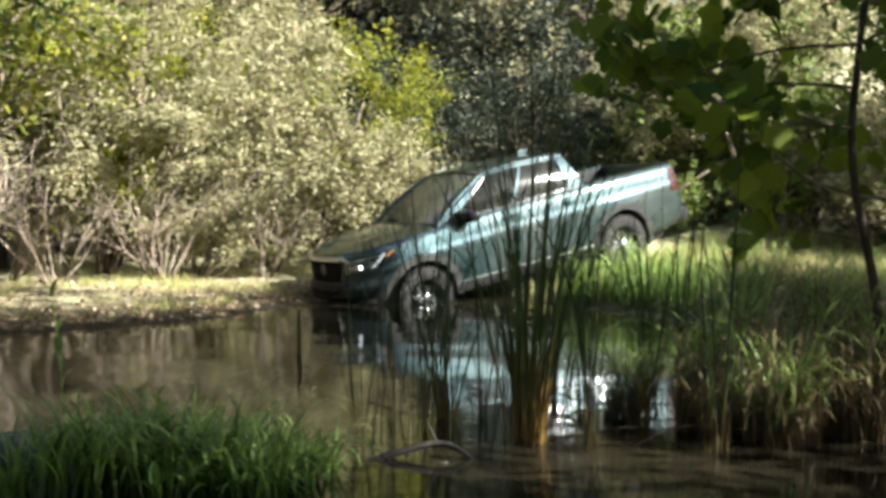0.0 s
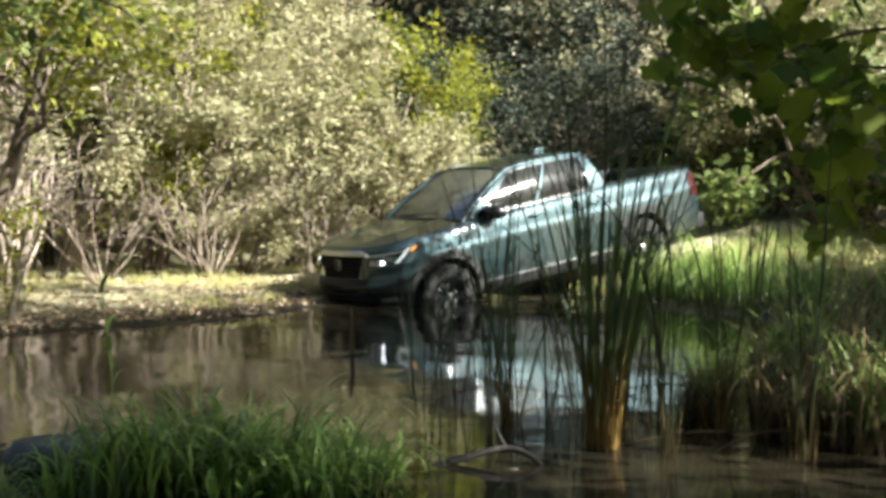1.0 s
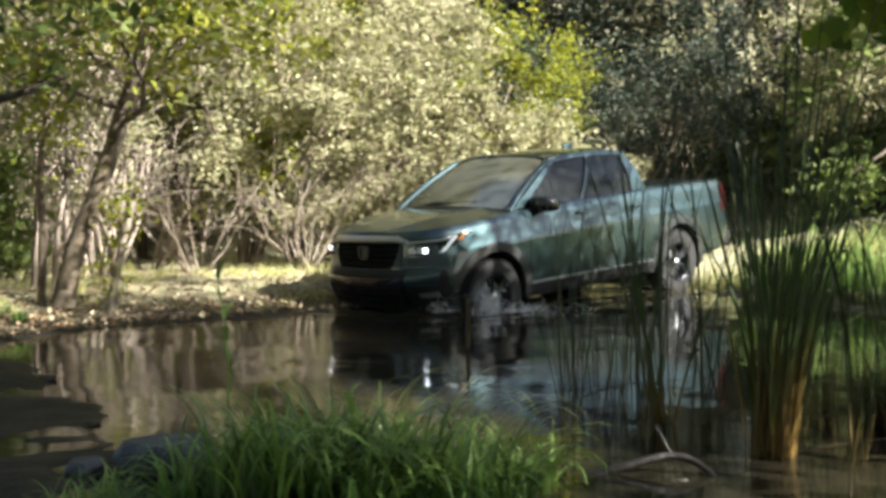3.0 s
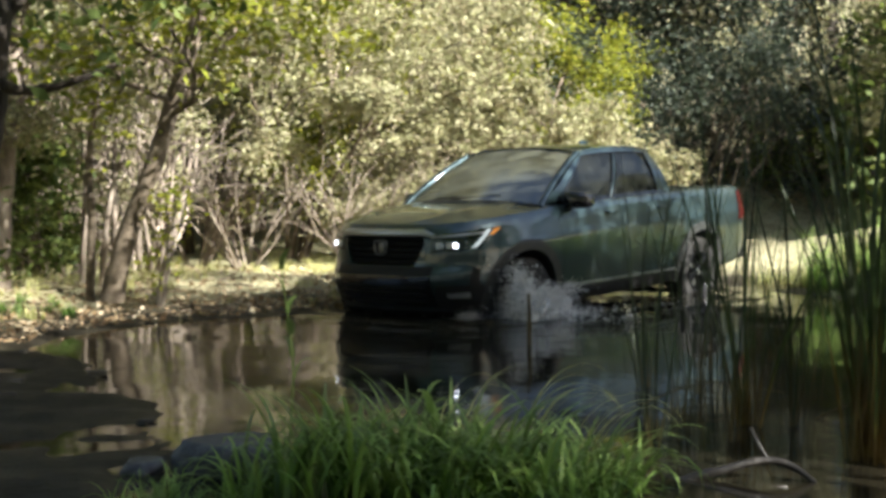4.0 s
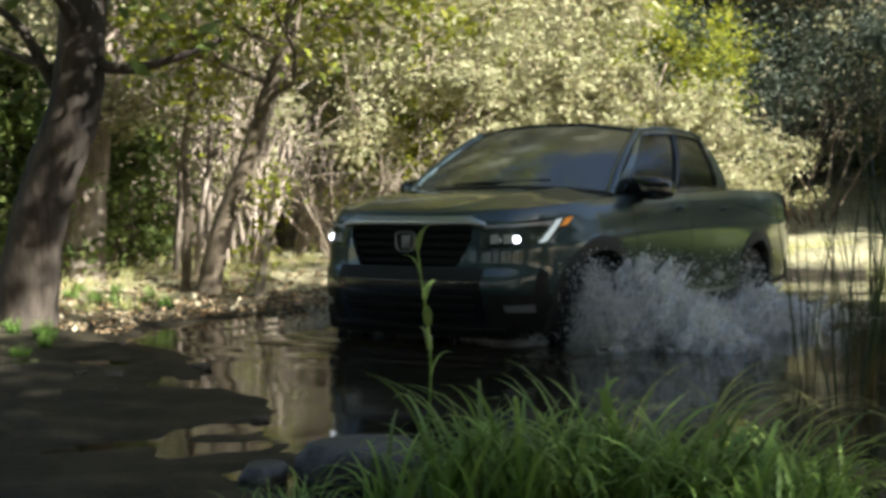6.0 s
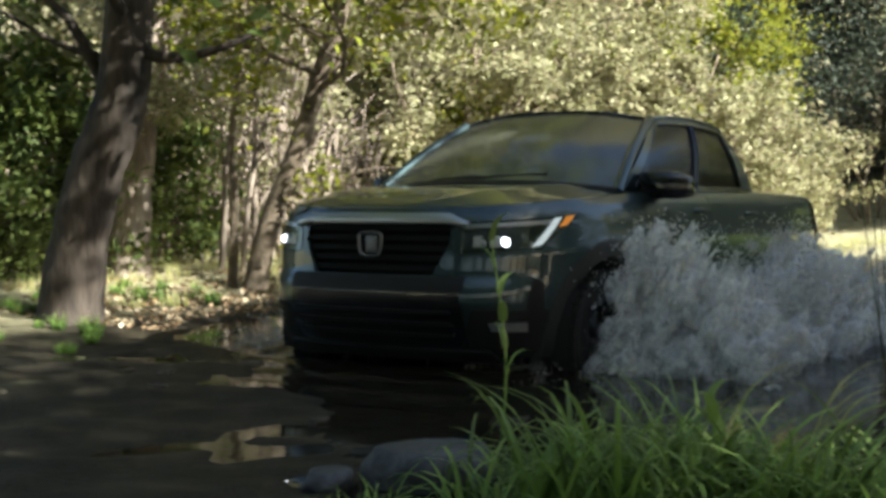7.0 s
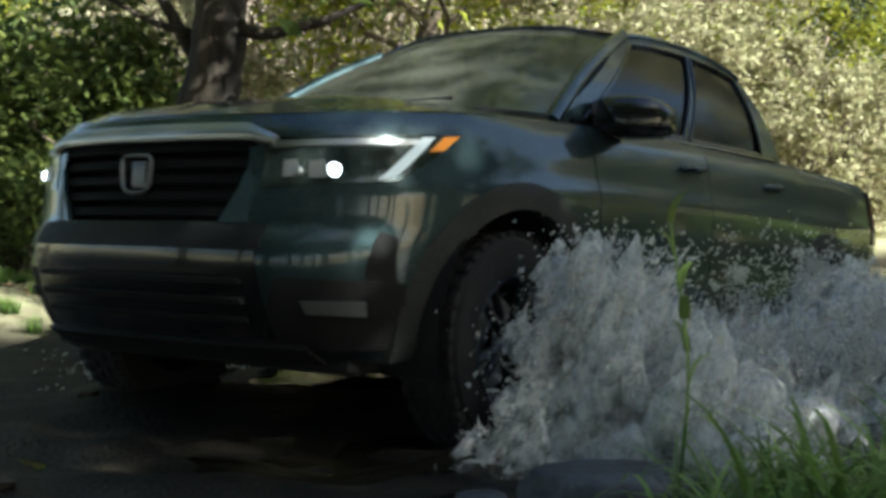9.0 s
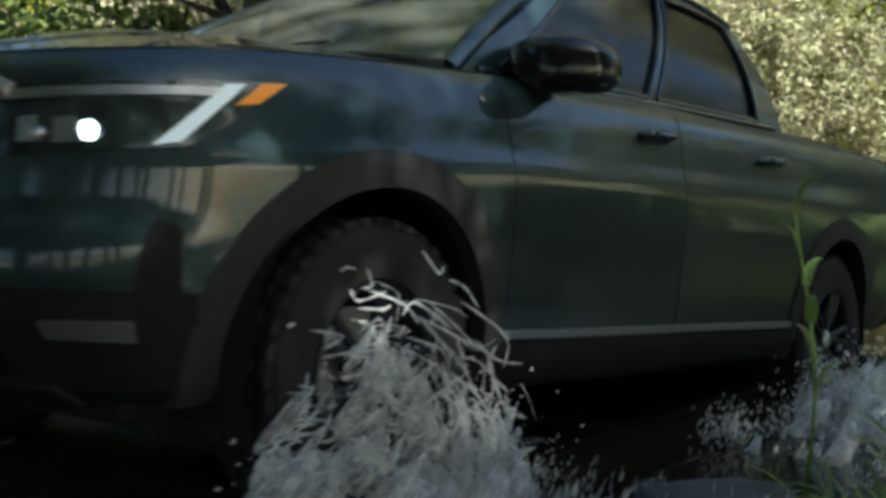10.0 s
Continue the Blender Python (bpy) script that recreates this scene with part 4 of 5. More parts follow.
# ---- small things at the water ----
def rocks():
    rng = np.random.default_rng(3)

    def stone(name, x, y, z, sx, sy, sz, rz, label):
        bm = bmesh.new()
        bmesh.ops.create_icosphere(bm, subdivisions=4, radius=1)
        for q in bm.verts:
            c = q.co.copy()
            k = 1 + 0.28 * noise.noise(c * 1.1 + Vector((x * 7, y * 3, 0))) + 0.08 * noise.noise(c * 4) + 0.03 * noise.noise(c * 11)
            q.co = Vector((c.x * k, c.y * k, max(-0.55, min(0.55, c.z * k + 0.18 * c.x))))
            q.co = Vector((q.co.x * sx, q.co.y * sy, q.co.z * sz))
        me = bpy.data.meshes.new(name)
        bm.to_mesh(me)
        bm.free()
        me.materials.append(ROCK if name == "rock" else PEBBLE)
        me.polygons.foreach_set("use_smooth", [True] * len(me.polygons))
        ob = new(name, me)
        ob.matrix_basis = pose(x, y, z, 0, 0, rz)
        return tagged(ob, label, "rock", "rocks at the edge")

    stone("rock", -2.12, 5.82, 0.045, 0.215, 0.15, 0.14, 12, "dark wet bluish rock at the water's edge")
    stone("rock", -2.42, 5.72, 0.02, 0.09, 0.07, 0.06, 60, "small wet stone in the mud")
    for _ in range(18):
        x, y = rng.uniform(-4.6, -2.5), rng.uniform(5.2, 9.2)
        d = float(shore_distance(np.array([x]), np.array([y]))[0])
        if d > -0.2 and not (x > -3.6 and y < 6.4):
            s = rng.uniform(0.02, 0.055)
            stone("pebble", x, y, float(height(np.array([x]), np.array([y]))[0]) + s * 0.15, s * 1.3, s, s * 0.7, rng.uniform(0, 360), "small stone lying in wet mud")


def branches():
    rng = np.random.default_rng(8)
    ob = empty("fallen_branch", Matrix.Translation((-0.06, 5.85, -0.03)))
    part("branch", tube(bend(((-0.42, 0.0, -0.03), (-0.25, 0.02, 0.03), (-0.1, 0.03, 0.07), (0.03, 0.05, 0.095), (0.15, 0.02, 0.06), (0.27, -0.05, -0.05)), 26), np.linspace(0.022, 0.010, 26), 9, 0.1, rng), BARK_WET, ob)
    part("twig", tube(bend(((-0.3, 0.01, 0.02), (-0.12, -0.06, 0.01), (0.08, -0.1, 0.03)), 12), np.linspace(0.012, 0.006, 12), 7, 0.1, rng), BARK_WET, ob)
    part("twig", tube(bend(((0.03, 0.05, 0.095), (0.0, 0.08, 0.15), (-0.03, 0.1, 0.21)), 8), np.linspace(0.009, 0.004, 8), 6, 0.1, rng), BARK_WET, ob)
    tagged(ob, "dark fallen branch arching out of the water", "branch")
    for k, (x, y, a, l) in enumerate(((0.9, 6.35, 8, 0.8), (1.0, 6.9, -20, 0.9), (0.5, 7.2, 25, 0.7), (-0.1, 7.6, 15, 0.8), (0.9, 7.9, -30, 0.9), (1.2, 6.1, -6, 0.7))):
        ob = solid("fallen_reed", tube(bend(((-l / 2, 0, 0.02), (0, 0.02, 0.05 + 0.05 * k % 0.1), (l / 2, 0, 0.01)), 10), np.linspace(0.006, 0.003, 10), 6), GRASS_DRY)
        ob.matrix_basis = pose(x, y, 0.0, 0, -4 - 5 * (k % 3), a)
        tagged(ob, "fallen yellow reed lying on the water", "reed", "fallen reeds")
    # leafy weeds by the grass
    for k, (x, y, h) in enumerate(((-1.92, 6.0, 0.80), (-1.2, 5.15, 0.42))):
        ob = empty("weed", Matrix.Translation((x, y, -0.02)))
        stem = bend(((0, 0, 0), (0.03, 0, h * 0.5), (-0.02, 0.02, h)), 10)
        part("stem", tube(stem, np.linspace(0.006, 0.003, 10), 6), GRASS, ob)
        for i in range(6):
            b = blade(rng.uniform(0.10, 0.19), 0.034, 0.8, 0.9, rng, 6)
            q = stem[4 + i]
            part("leaf", turned(b, i * 2.4 + k, *q), GRASS, ob)
        tagged(ob, "green weed with narrow leaves beside the grass", "weed", "weeds at the edge")


# ---- pickup truck: x ahead, y to its left, z up, from the ground below its middle ----
OUTLINE = bend(((2.49, 0), (2.482, 0.25), (2.445, 0.46), (2.385, 0.62), (2.305, 0.74), (2.17, 0.845), (1.98, 0.912), (1.75, 0.955), (1.40, 0.978), (0.6, 0.985), (-0.4, 0.985), (-1.4, 0.985),
                (-2.2, 0.975), (-2.62, 0.95), (-2.73, 0.88), (-2.755, 0.6), (-2.76, 0.3), (-2.76, 0.0)), 900)
ARC = np.concatenate([[0], np.cumsum(np.linalg.norm(np.diff(OUTLINE, axis=0), axis=1))])
AXLE_F, AXLE_R, AXLE_Z, ARCH = 1.59, -1.59, 0.40, 0.455


def sill(x):
    return np.interp(x, (-2.76, -2.2, -1.0, 2.0, 2.5), (0.46, 0.40, 0.33, 0.32, 0.31))


def shoulder(x):
    return np.interp(x, (-2.76, -1.2, 0.0, 1.0, 1.8, 2.2, 2.5), (1.285, 1.28, 1.25, 1.21, 1.15, 1.115, 1.085))


def s_of_y(y):
    """Arc length on the nose at that half width."""
    k = ARC < ARC[np.argmin(np.abs(OUTLINE[:, 0] - 2.0))]
    return float(np.interp(y, OUTLINE[k, 1], ARC[k]))


def s_of_x(x):
    k = (OUTLINE[:, 1] > 0.5)
    return float(np.interp(-x, -OUTLINE[k, 0], ARC[k]))


def skin(s, z):
    """Point of the left half of the body side at arc length s and height z."""
    s, z = np.asarray(s, dtype=float), np.asarray(z, dtype=float)
    x, y = np.interp(s, ARC, OUTLINE[:, 0]), np.interp(s, ARC, OUTLINE[:, 1])
    zb, zs = sill(x), shoulder(x)
    v = np.clip((z - zb) / (zs - zb), 0, 1)
    w = np.interp(v, (0, 0.06, 0.25, 0.5, 0.70, 0.735, 0.86, 0.95, 1.0), (0.935, 0.965, 0.985, 1.0, 1.006, 0.992, 0.975, 0.955, 0.915))
    # fenders swell over the wheels
    for ax in (AXLE_F, AXLE_R):
        w = w + 0.022 * np.exp(-((x - ax) / 0.5) ** 2) * np.clip((z - 0.45) / 0.3, 0, 1) * np.clip((1.1 - z) / 0.2, 0, 1)
    nose = np.clip((x - 1.9) / 0.5, 0, 1)
    dx = np.interp(z, (0.28, 0.36, 0.5, 0.6, 0.68, 0.74, 0.98, 1.04, 1.10), (-0.17, -0.06, 0.015, 0.045, 0.04, -0.005, -0.02, -0.03, -0.07))
    tail = np.clip((-x - 2.4) / 0.3, 0, 1)
    return np.stack([x + nose * dx + tail * np.interp(z, (0.4, 0.7, 1.28), (0.06, -0.03, 0.03)), y * w, z], -1)


def skin_normal(s, z):
    e = 0.004
    a = skin(s + e, z) - skin(s - e, z)
    b = skin(s, z + e) - skin(s, z - e)
    n = np.cross(b, a)
    n = n / (np.linalg.norm(n, axis=-1, keepdims=True) + 1e-9)
    return -n if np.mean(n[..., 1]) < -0.05 or (abs(np.mean(n[..., 1])) <= 0.05 and np.mean(n[..., 0]) < 0) else n


def slab(front, back):
    """A closed plate between two equal grids (nu, nv, 3)."""
    nu, nv = front.shape[:2]
    f = grid_faces(nu, nv)
    n = nu * nv
    v = np.concatenate([front.reshape(-1, 3), back.reshape(-1, 3)])
    rim = np.concatenate([np.arange(nv), np.arange(1, nu) * nv + nv - 1, (nu - 1) * nv + np.arange(nv - 2, -1, -1), np.arange(nu - 2, 0, -1) * nv])
    nxt = np.roll(rim, -1)
    return v, np.concatenate([f, f[:, ::-1] + n, np.stack([rim, rim + n, nxt + n, nxt], -1)])


def patch(c, off=0.005, thick=0.02, nu=14, nv=6, side=1):
    """A plate on the body skin: corners (s, z) lower front, lower rear, upper rear, upper front."""
    u, v = np.meshgrid(np.linspace(0, 1, nu), np.linspace(0, 1, nv), indexing="ij")
    c = np.array(c, dtype=float)
    q = ((1 - u) * (1 - v))[..., None] * c[0] + (u * (1 - v))[..., None] * c[1] + (u * v)[..., None] * c[2] + ((1 - u) * v)[..., None] * c[3]
    p, n = skin(q[..., 0], q[..., 1]), skin_normal(q[..., 0], q[..., 1])
    a, b = p + n * off, p - n * thick
    k = np.array([1, side, 1])
    return slab(a * k, b * k)


def lathe(profile, sides=48):
    """Turned about the y axis: (radius, y) rows."""
    pr = np.array(profile, dtype=float)
    ang = np.linspace(0, 2 * np.pi, sides, endpoint=False)
    v = np.stack([np.cos(ang)[:, None] * pr[:, 0], np.ones((sides, 1)) * pr[:, 1], np.sin(ang)[:, None] * pr[:, 0]], -1).reshape(-1, 3)
    return v, grid_faces(sides, len(pr), True)


def wheel(parent, x, side):
    ob = empty("wheel", Matrix.Translation((x, 0.845 * side, AXLE_Z - 0.02)))
    ob.parent = parent
    o = side
    prof = [(0.235, -0.11), (0.30, -0.125), (0.355, -0.118), (0.375, -0.09), (0.379, -0.03), (0.379, 0.03), (0.375, 0.09), (0.355, 0.118), (0.30, 0.125), (0.235, 0.11), (0.235, -0.11)]
    tyre = part("tyre", lathe([(r, y) for r, y in prof], 64), RUBBER, ob)
    blocks = []
    for k in range(40):
        for row, y in enumerate((-0.085, -0.03, 0.03, 0.085)):
            v, f = box(0.365, 0.388, y - 0.02, y + 0.02, -0.02, 0.02, 0.004)
            a = (k + 0.5 * (row % 2)) * 2 * math.pi / 40
            blocks.append((np.stack([v[:, 0] * math.cos(a) - v[:, 2] * math.sin(a), v[:, 1], v[:, 0] * math.sin(a) + v[:, 2] * math.cos(a)], -1), f))
    part("tread", join(blocks), RUBBER, tyre)
    rim = part("rim", lathe([(0.05, -0.06 * o), (0.16, -0.05 * o), (0.215, -0.07 * o), (0.238, -0.1 * o), (0.238, 0.1 * o), (0.228, 0.112 * o), (0.21, 0.10 * o), (0.205, 0.03 * o), (0.2, -0.06 * o)], 48), RIM, ob)
    for k in range(5):
        for d in (-0.16, 0.16):
            a = k * 2 * math.pi / 5 + d
            a2 = a - d * 0.55
            pts = np.array([(0.05 * math.cos(a2), 0.075 * o, 0.05 * math.sin(a2)), (0.13 * math.cos(a), 0.09 * o, 0.13 * math.sin(a)), (0.218 * math.cos(a), 0.10 * o, 0.218 * math.sin(a))])
            part("spoke", tube(bend(pts, 8), np.linspace(0.02, 0.016, 8), 8), RIM, rim)
    part("hub", lathe([(0.001, 0.1 * o), (0.03, 0.1 * o), (0.045, 0.09 * o), (0.05, 0.05 * o)], 24), CHROME, rim)
    part("brake_disc", lathe([(0.05, 0.0), (0.16, 0.0), (0.16, 0.02 * o), (0.05, 0.02 * o)], 32), CHROME, ob)
    return ob


def arc_edge(pts):
    """Centre bulge for a glass edge."""
    return bend(pts, 19)


def build_truck():
    ob = empty("pickup_truck")
    tagged(ob, "dark teal-grey four-door pickup truck, wet and muddy, lamps on", "truck")
    # body shell
    cols = np.unique(np.concatenate([np.linspace(0, ARC[-1], 190), [s_of_y(0.47)]]))
    rows = np.linspace(0, 1, 30)
    S, V = np.meshgrid(cols, rows, indexing="ij")
    X = np.interp(S, ARC, OUTLINE[:, 0])
    Z = sill(X) + (shoulder(X) - sill(X)) * V
    P = skin(S, Z)
    for ax in (AXLE_F, AXLE_R):
        dx, dz = P[..., 0] - ax, P[..., 2] - AXLE_Z
        r = np.hypot(dx, dz)
        near = (np.abs(r - ARCH) < 0.035) & (P[..., 1] > 0.7)
        k = np.where(near, ARCH / np.maximum(r, 1e-6), 1)
        P[..., 0], P[..., 2] = ax + dx * k, AXLE_Z + dz * k
    F = grid_faces(len(cols), len(rows))
    v = P.reshape(-1, 3)
    c = v[F].mean(1)
    hole = np.zeros(len(F), dtype=bool)
    for ax in (AXLE_F, AXLE_R):
        hole |= (np.hypot(c[:, 0] - ax, c[:, 2] - AXLE_Z) < ARCH - 0.005) & (c[:, 1] > 0.7)
    hole |= (c[:, 0] > 2.2) & (c[:, 1] < 0.47) & (c[:, 2] > 0.735) & (c[:, 2] < 1.02)
    F = F[~hole]
    m = v * np.array([1, -1, 1])
    body = part("body", join([(v, F), (m, F[:, ::-1])]), PAINT, ob)
    # hood
    hs = np.linspace(0, s_of_x(1.12), 60)
    edge = skin(hs, shoulder(np.interp(hs, ARC, OUTLINE[:, 0])))
    t = np.linspace(-1, 1, 41)
    crown = (1 - np.abs(t) ** 2.6)
    ridge = 0.014 * np.exp(-((np.abs(t) - 0.62) / 0.10) ** 2)
    nose = np.clip((edge[:, 0].max() - edge[:, 0]) / 0.35, 0, 1) ** 0.6
    hood = np.stack([np.repeat(edge[:, :1], 41, 1), edge[:, 1:2] * t, edge[:, 2:3] + 0.006 + nose[:, None] * (0.075 * crown + ridge)], -1)
    part("hood", slab(hood[:, ::-1], hood[:, ::-1] - np.array([0, 0, 0.02])), PAINT, ob)
    # cab
    belt = lambda u: np.stack([1.20 + (-1.09 - 1.20) * u, 0.845 + 0.05 * np.sin(np.pi * np.clip(u, 0, 1) * 0.6), 1.215 + 0.065 * u], -1)
    rail = bend(((0.37, 0.685, 1.70), (0.10, 0.70, 1.735), (-0.27, 0.71, 1.75), (-0.65, 0.707, 1.745), (-0.94, 0.695, 1.718)), 101)

    def side(u, w):
        b, r = belt(u), np.stack([np.interp(u, np.linspace(0, 1, 101), rail[:, k]) for k in range(3)], -1)
        q = b * (1 - w)[..., None] + r * w[..., None]
        q[..., 1] += 0.035 * np.sin(np.pi * w)
        return q

    us = (0, 0.085, 0.47, 0.50, 0.88, 0.94, 1.0)
    ws = (0, 0.05, 0.91, 1.0)
    for sgn in (1, -1):
        k = np.array([1, sgn, 1])
        frame_geo = []
        for i in range(6):
            for j in range(3):
                if j == 1 and i in (1, 3):
                    continue
                u, w = np.meshgrid(np.linspace(us[i], us[i + 1], 10), np.linspace(ws[j], ws[j + 1], 8), indexing="ij")
                q = side(u, w)
                frame_geo.append(slab(q * k, (q - np.array([0, 0.03, 0])) * k))
        for one, kind in zip(frame_geo, ("pillar_foot", "a_pillar_panel", "roof_frame", "door_sill", "roof_frame", "b_pillar_foot", "b_pillar", "roof_frame", "door_sill", "roof_frame", "c_pillar_foot", "c_pillar", "roof_frame", "c_pillar_foot", "c_pillar", "roof_frame")):
            part(kind, one, PAINT, ob)
        for i in (1, 3):
            u, w = np.meshgrid(np.linspace(us[i], us[i + 1], 12), np.linspace(ws[1], ws[2], 8), indexing="ij")
            q = side(u, w) - np.array([0, 0.010, 0])
            g = part("side_window", slab(q * k, (q - np.array([0, 0.005, 0])) * k), GLASS_SIDE, ob)
            g.visible_shadow = False
            # rubber edge round the pane
            ring = np.concatenate([side(np.linspace(us[i], us[i + 1], 12), np.full(12, ws[1])), side(np.full(8, us[i + 1]), np.linspace(ws[1], ws[2], 8)),
                                   side(np.linspace(us[i + 1], us[i], 12), np.full(12, ws[2])), side(np.full(8, us[i]), np.linspace(ws[2], ws[1], 8))])
            part("window_seal", tube((ring + np.array([0, 0.002, 0])) * k, np.full(len(ring), 0.009), 6), GLOSS_BLACK, ob)
        part("belt_trim", tube(side(np.linspace(0.05, 0.95, 30), np.zeros(30)) * k + np.array([0, 0.006 * sgn, 0.004]), np.full(30, 0.012), 6), GLOSS_BLACK, ob)
        part("roof_rail_trim", tube(side(np.linspace(0.0, 1, 30), np.ones(30)) * k + np.array([0, 0, 0.004]), np.full(30, 0.012), 6), PAINT, ob)
        # shelf between cab and body shoulder
        xs = np.linspace(1.20, -1.09, 40)
        out = skin(np.array([s_of_x(x) for x in xs]), shoulder(xs))
        inn = belt(np.linspace(0, 1, 40))
        u = np.linspace(0, 1, 5)[None, :, None]
        shelf = out[:, None] * (1 - u) + inn[:, None] * u
        part("beltline", slab(shelf * k, (shelf - np.array([0, 0, 0.02])) * k), PAINT, ob)

    def pane(low, high, bulge, n=15):
        w = np.linspace(0, 1, n)[None, :, None]
        q = low[:, None] * (1 - w) + high[:, None] * w
        return q + bulge * np.sin(np.pi * np.linspace(0, 1, n))[None, :, None] * np.array([1, 0, 0.6])

    lo = arc_edge(((1.20, 0.845, 1.215), (1.31, 0.47, 1.25), (1.345, 0, 1.26), (1.31, -0.47, 1.25), (1.20, -0.845, 1.215)))
    hi = arc_edge(((0.37, 0.685, 1.70), (0.435, 0.36, 1.75), (0.455, 0, 1.762), (0.435, -0.36, 1.75), (0.37, -0.685, 1.70)))
    ws_grid = pane(lo, hi, 0.03)
    g = part("windshield", slab(ws_grid, ws_grid - np.array([0.006, 0, 0.006])), GLASS, ob)
    g.visible_shadow = False
    part("windshield_seal", tube(np.concatenate([lo, hi[::-1], lo[:1]]) + np.array([0.004, 0, 0.002]), np.full(2 * len(lo) + 1, 0.014), 6), GLOSS_BLACK, ob)
    part("cowl", tube(lo + np.array([0.03, 0, -0.012]), np.full(len(lo), 0.03), 8), TRIM, ob)
    for sgn in (1, -1):
        pill = np.stack([lo[0 if sgn == 1 else -1] + (hi[0 if sgn == 1 else -1] - lo[0 if sgn == 1 else -1]) * q for q in np.linspace(-0.03, 1, 12)])
        pill[:, 0] += 0.03 * np.sin(np.pi * np.linspace(0, 1, 12))
        pill[:, 2] += 0.018 * np.sin(np.pi * np.linspace(0, 1, 12))
        part("a_pillar", tube(pill, np.full(12, 0.034), 10), PAINT, ob)
        part("wiper", tube(bend(((1.325, 0.1 * sgn - 0.25, 1.285), (1.275, 0.1 * sgn, 1.305), (1.235, 0.1 * sgn + 0.3, 1.315)), 10), np.full(10, 0.008), 6), TRIM, ob)
    blo = arc_edge(((-1.09, 0.87, 1.28), (-1.13, 0.4, 1.28), (-1.14, 0, 1.28), (-1.13, -0.4, 1.28), (-1.09, -0.87, 1.28)))
    bhi = arc_edge(((-0.94, 0.695, 1.718), (-0.98, 0.36, 1.763), (-0.99, 0, 1.77), (-0.98, -0.36, 1.763), (-0.94, -0.695, 1.718)))
    q = pane(blo, bhi, -0.01)
    g = part("rear_window", slab(q[:, ::-1], q[:, ::-1] + np.array([0.006, 0, 0])), GLASS, ob)
    g.visible_shadow = False
    n = 25
    rx = np.linspace(0, 1, n)
    left = np.stack([np.interp(rx, np.linspace(0, 1, 101), rail[:, k]) for k in range(3)], -1)
    tt = np.linspace(-1, 1, 19)
    roof = np.stack([left[:, :1] + np.outer(np.interp(rx, (0, 0.5, 1), (0.085, 0.0, -0.05)), 1 - tt ** 2), left[:, 1:2] * tt, left[:, 2:3] + 0.055 * (1 - np.abs(tt) ** 2.4)], -1)
    part("roof", slab(roof[:, ::-1], roof[:, ::-1] - np.array([0, 0, 0.025])), PAINT, ob)
    fin = box(-0.84, -0.68, -0.02, 0.02, 1.78, 1.85, 0.012)
    fin[0][:, 0] -= (fin[0][:, 2] - 1.78) * 0.8
    part("antenna", fin, PAINT, ob)
    # cargo bed
    part("bed_floor", box(-2.66, -1.15, -0.74, 0.74, 0.80, 0.86, 0.01), TRIM, ob)
    for sgn in (1, -1):
        part("bed_wall", box(-2.68, -1.15, 0.74 * sgn - 0.03, 0.74 * sgn + 0.03, 0.82, 1.27, 0.01), TRIM, ob)
        xs = np.linspace(-1.10, -2.74, 24)
        out = skin(np.array([s_of_x(x) if x > -2.6 else s_of_x(-2.6) + (-2.6 - x) for x in xs]), shoulder(xs))
        inn = np.stack([xs, np.full(24, 0.72), np.full(24, 1.30)], -1)
        u = np.linspace(0, 1, 5)[None, :, None]
        cap = out[:, None] * (1 - u) + inn[:, None] * u
        cap[:, :, 2] += 0.012 * np.sin(np.pi * np.linspace(0, 1, 5))
        k = np.array([1, sgn, 1])
        part("bed_rail", slab(cap * k, (cap - np.array([0, 0, 0.03])) * k), PAINT, ob)
    part("bed_front", box(-1.20, -1.14, -0.76, 0.76, 0.5, 1.29, 0.01), PAINT, ob)
    part("tailgate", box(-2.75, -2.68, -0.74, 0.74, 0.72, 1.30, 0.015), PAINT, ob)
    part("rear_bumper", box(-2.84, -2.66, -0.9, 0.9, 0.45, 0.66, 0.04), TRIM, ob)
    part("underbody", box(-2.5, 2.2, -0.72, 0.72, 0.26, 0.62, 0.05), TRIM, ob)
    part("firewall", box(1.0, 1.08, -0.8, 0.8, 0.5, 1.18, 0.02), TRIM, ob)
    # cabin
    part("dashboard", box(0.62, 1.06, -0.72, 0.72, 0.85, 1.19, 0.06), SEATS, ob)
    part("steering_wheel", tube(np.array([(0.50 + 0.06 * math.cos(a), 0.38 + 0.18 * math.sin(a), 1.10 + 0.17 * math.cos(a)) for a in np.linspace(0, 6.2832, 25)]), np.full(25, 0.016), 8), SEATS, ob)
    for x, y in ((-0.15, 0.38), (-0.15, -0.38), (-0.76, 0.4), (-0.76, -0.4)):
        st = part("seat", join([box(x - 0.02, x + 0.5, y - 0.25, y + 0.25, 0.6, 0.78, 0.06), box(x - 0.16, x + 0.02, y - 0.25, y + 0.25, 0.7, 1.25, 0.06)]), SEATS, ob)
        part("headrest", box(x - 0.17, x - 0.07, y - 0.13, y + 0.13, 1.27, 1.44, 0.04), SEATS, st)
    # nose
    part("grille_back", box(2.28, 2.34, -0.52, 0.52, 0.70, 1.03, 0.01), SLAT, ob)
    for k, z in enumerate(np.linspace(0.775, 0.985, 5)):
        ys = np.linspace(-0.475, 0.475, 25)
        b = skin(np.array([s_of_y(abs(y)) for y in ys]), np.full(25, z))
        b[:, 1] = ys
        top, low = b + np.array([-0.02, 0, 0.012]), b + np.array([-0.012, 0, -0.016])
        part("grille_bar", slab(np.stack([low, top], 1)[::-1], np.stack([low, top], 1)[::-1] - np.array([0.035, 0, 0])), SLAT, ob)
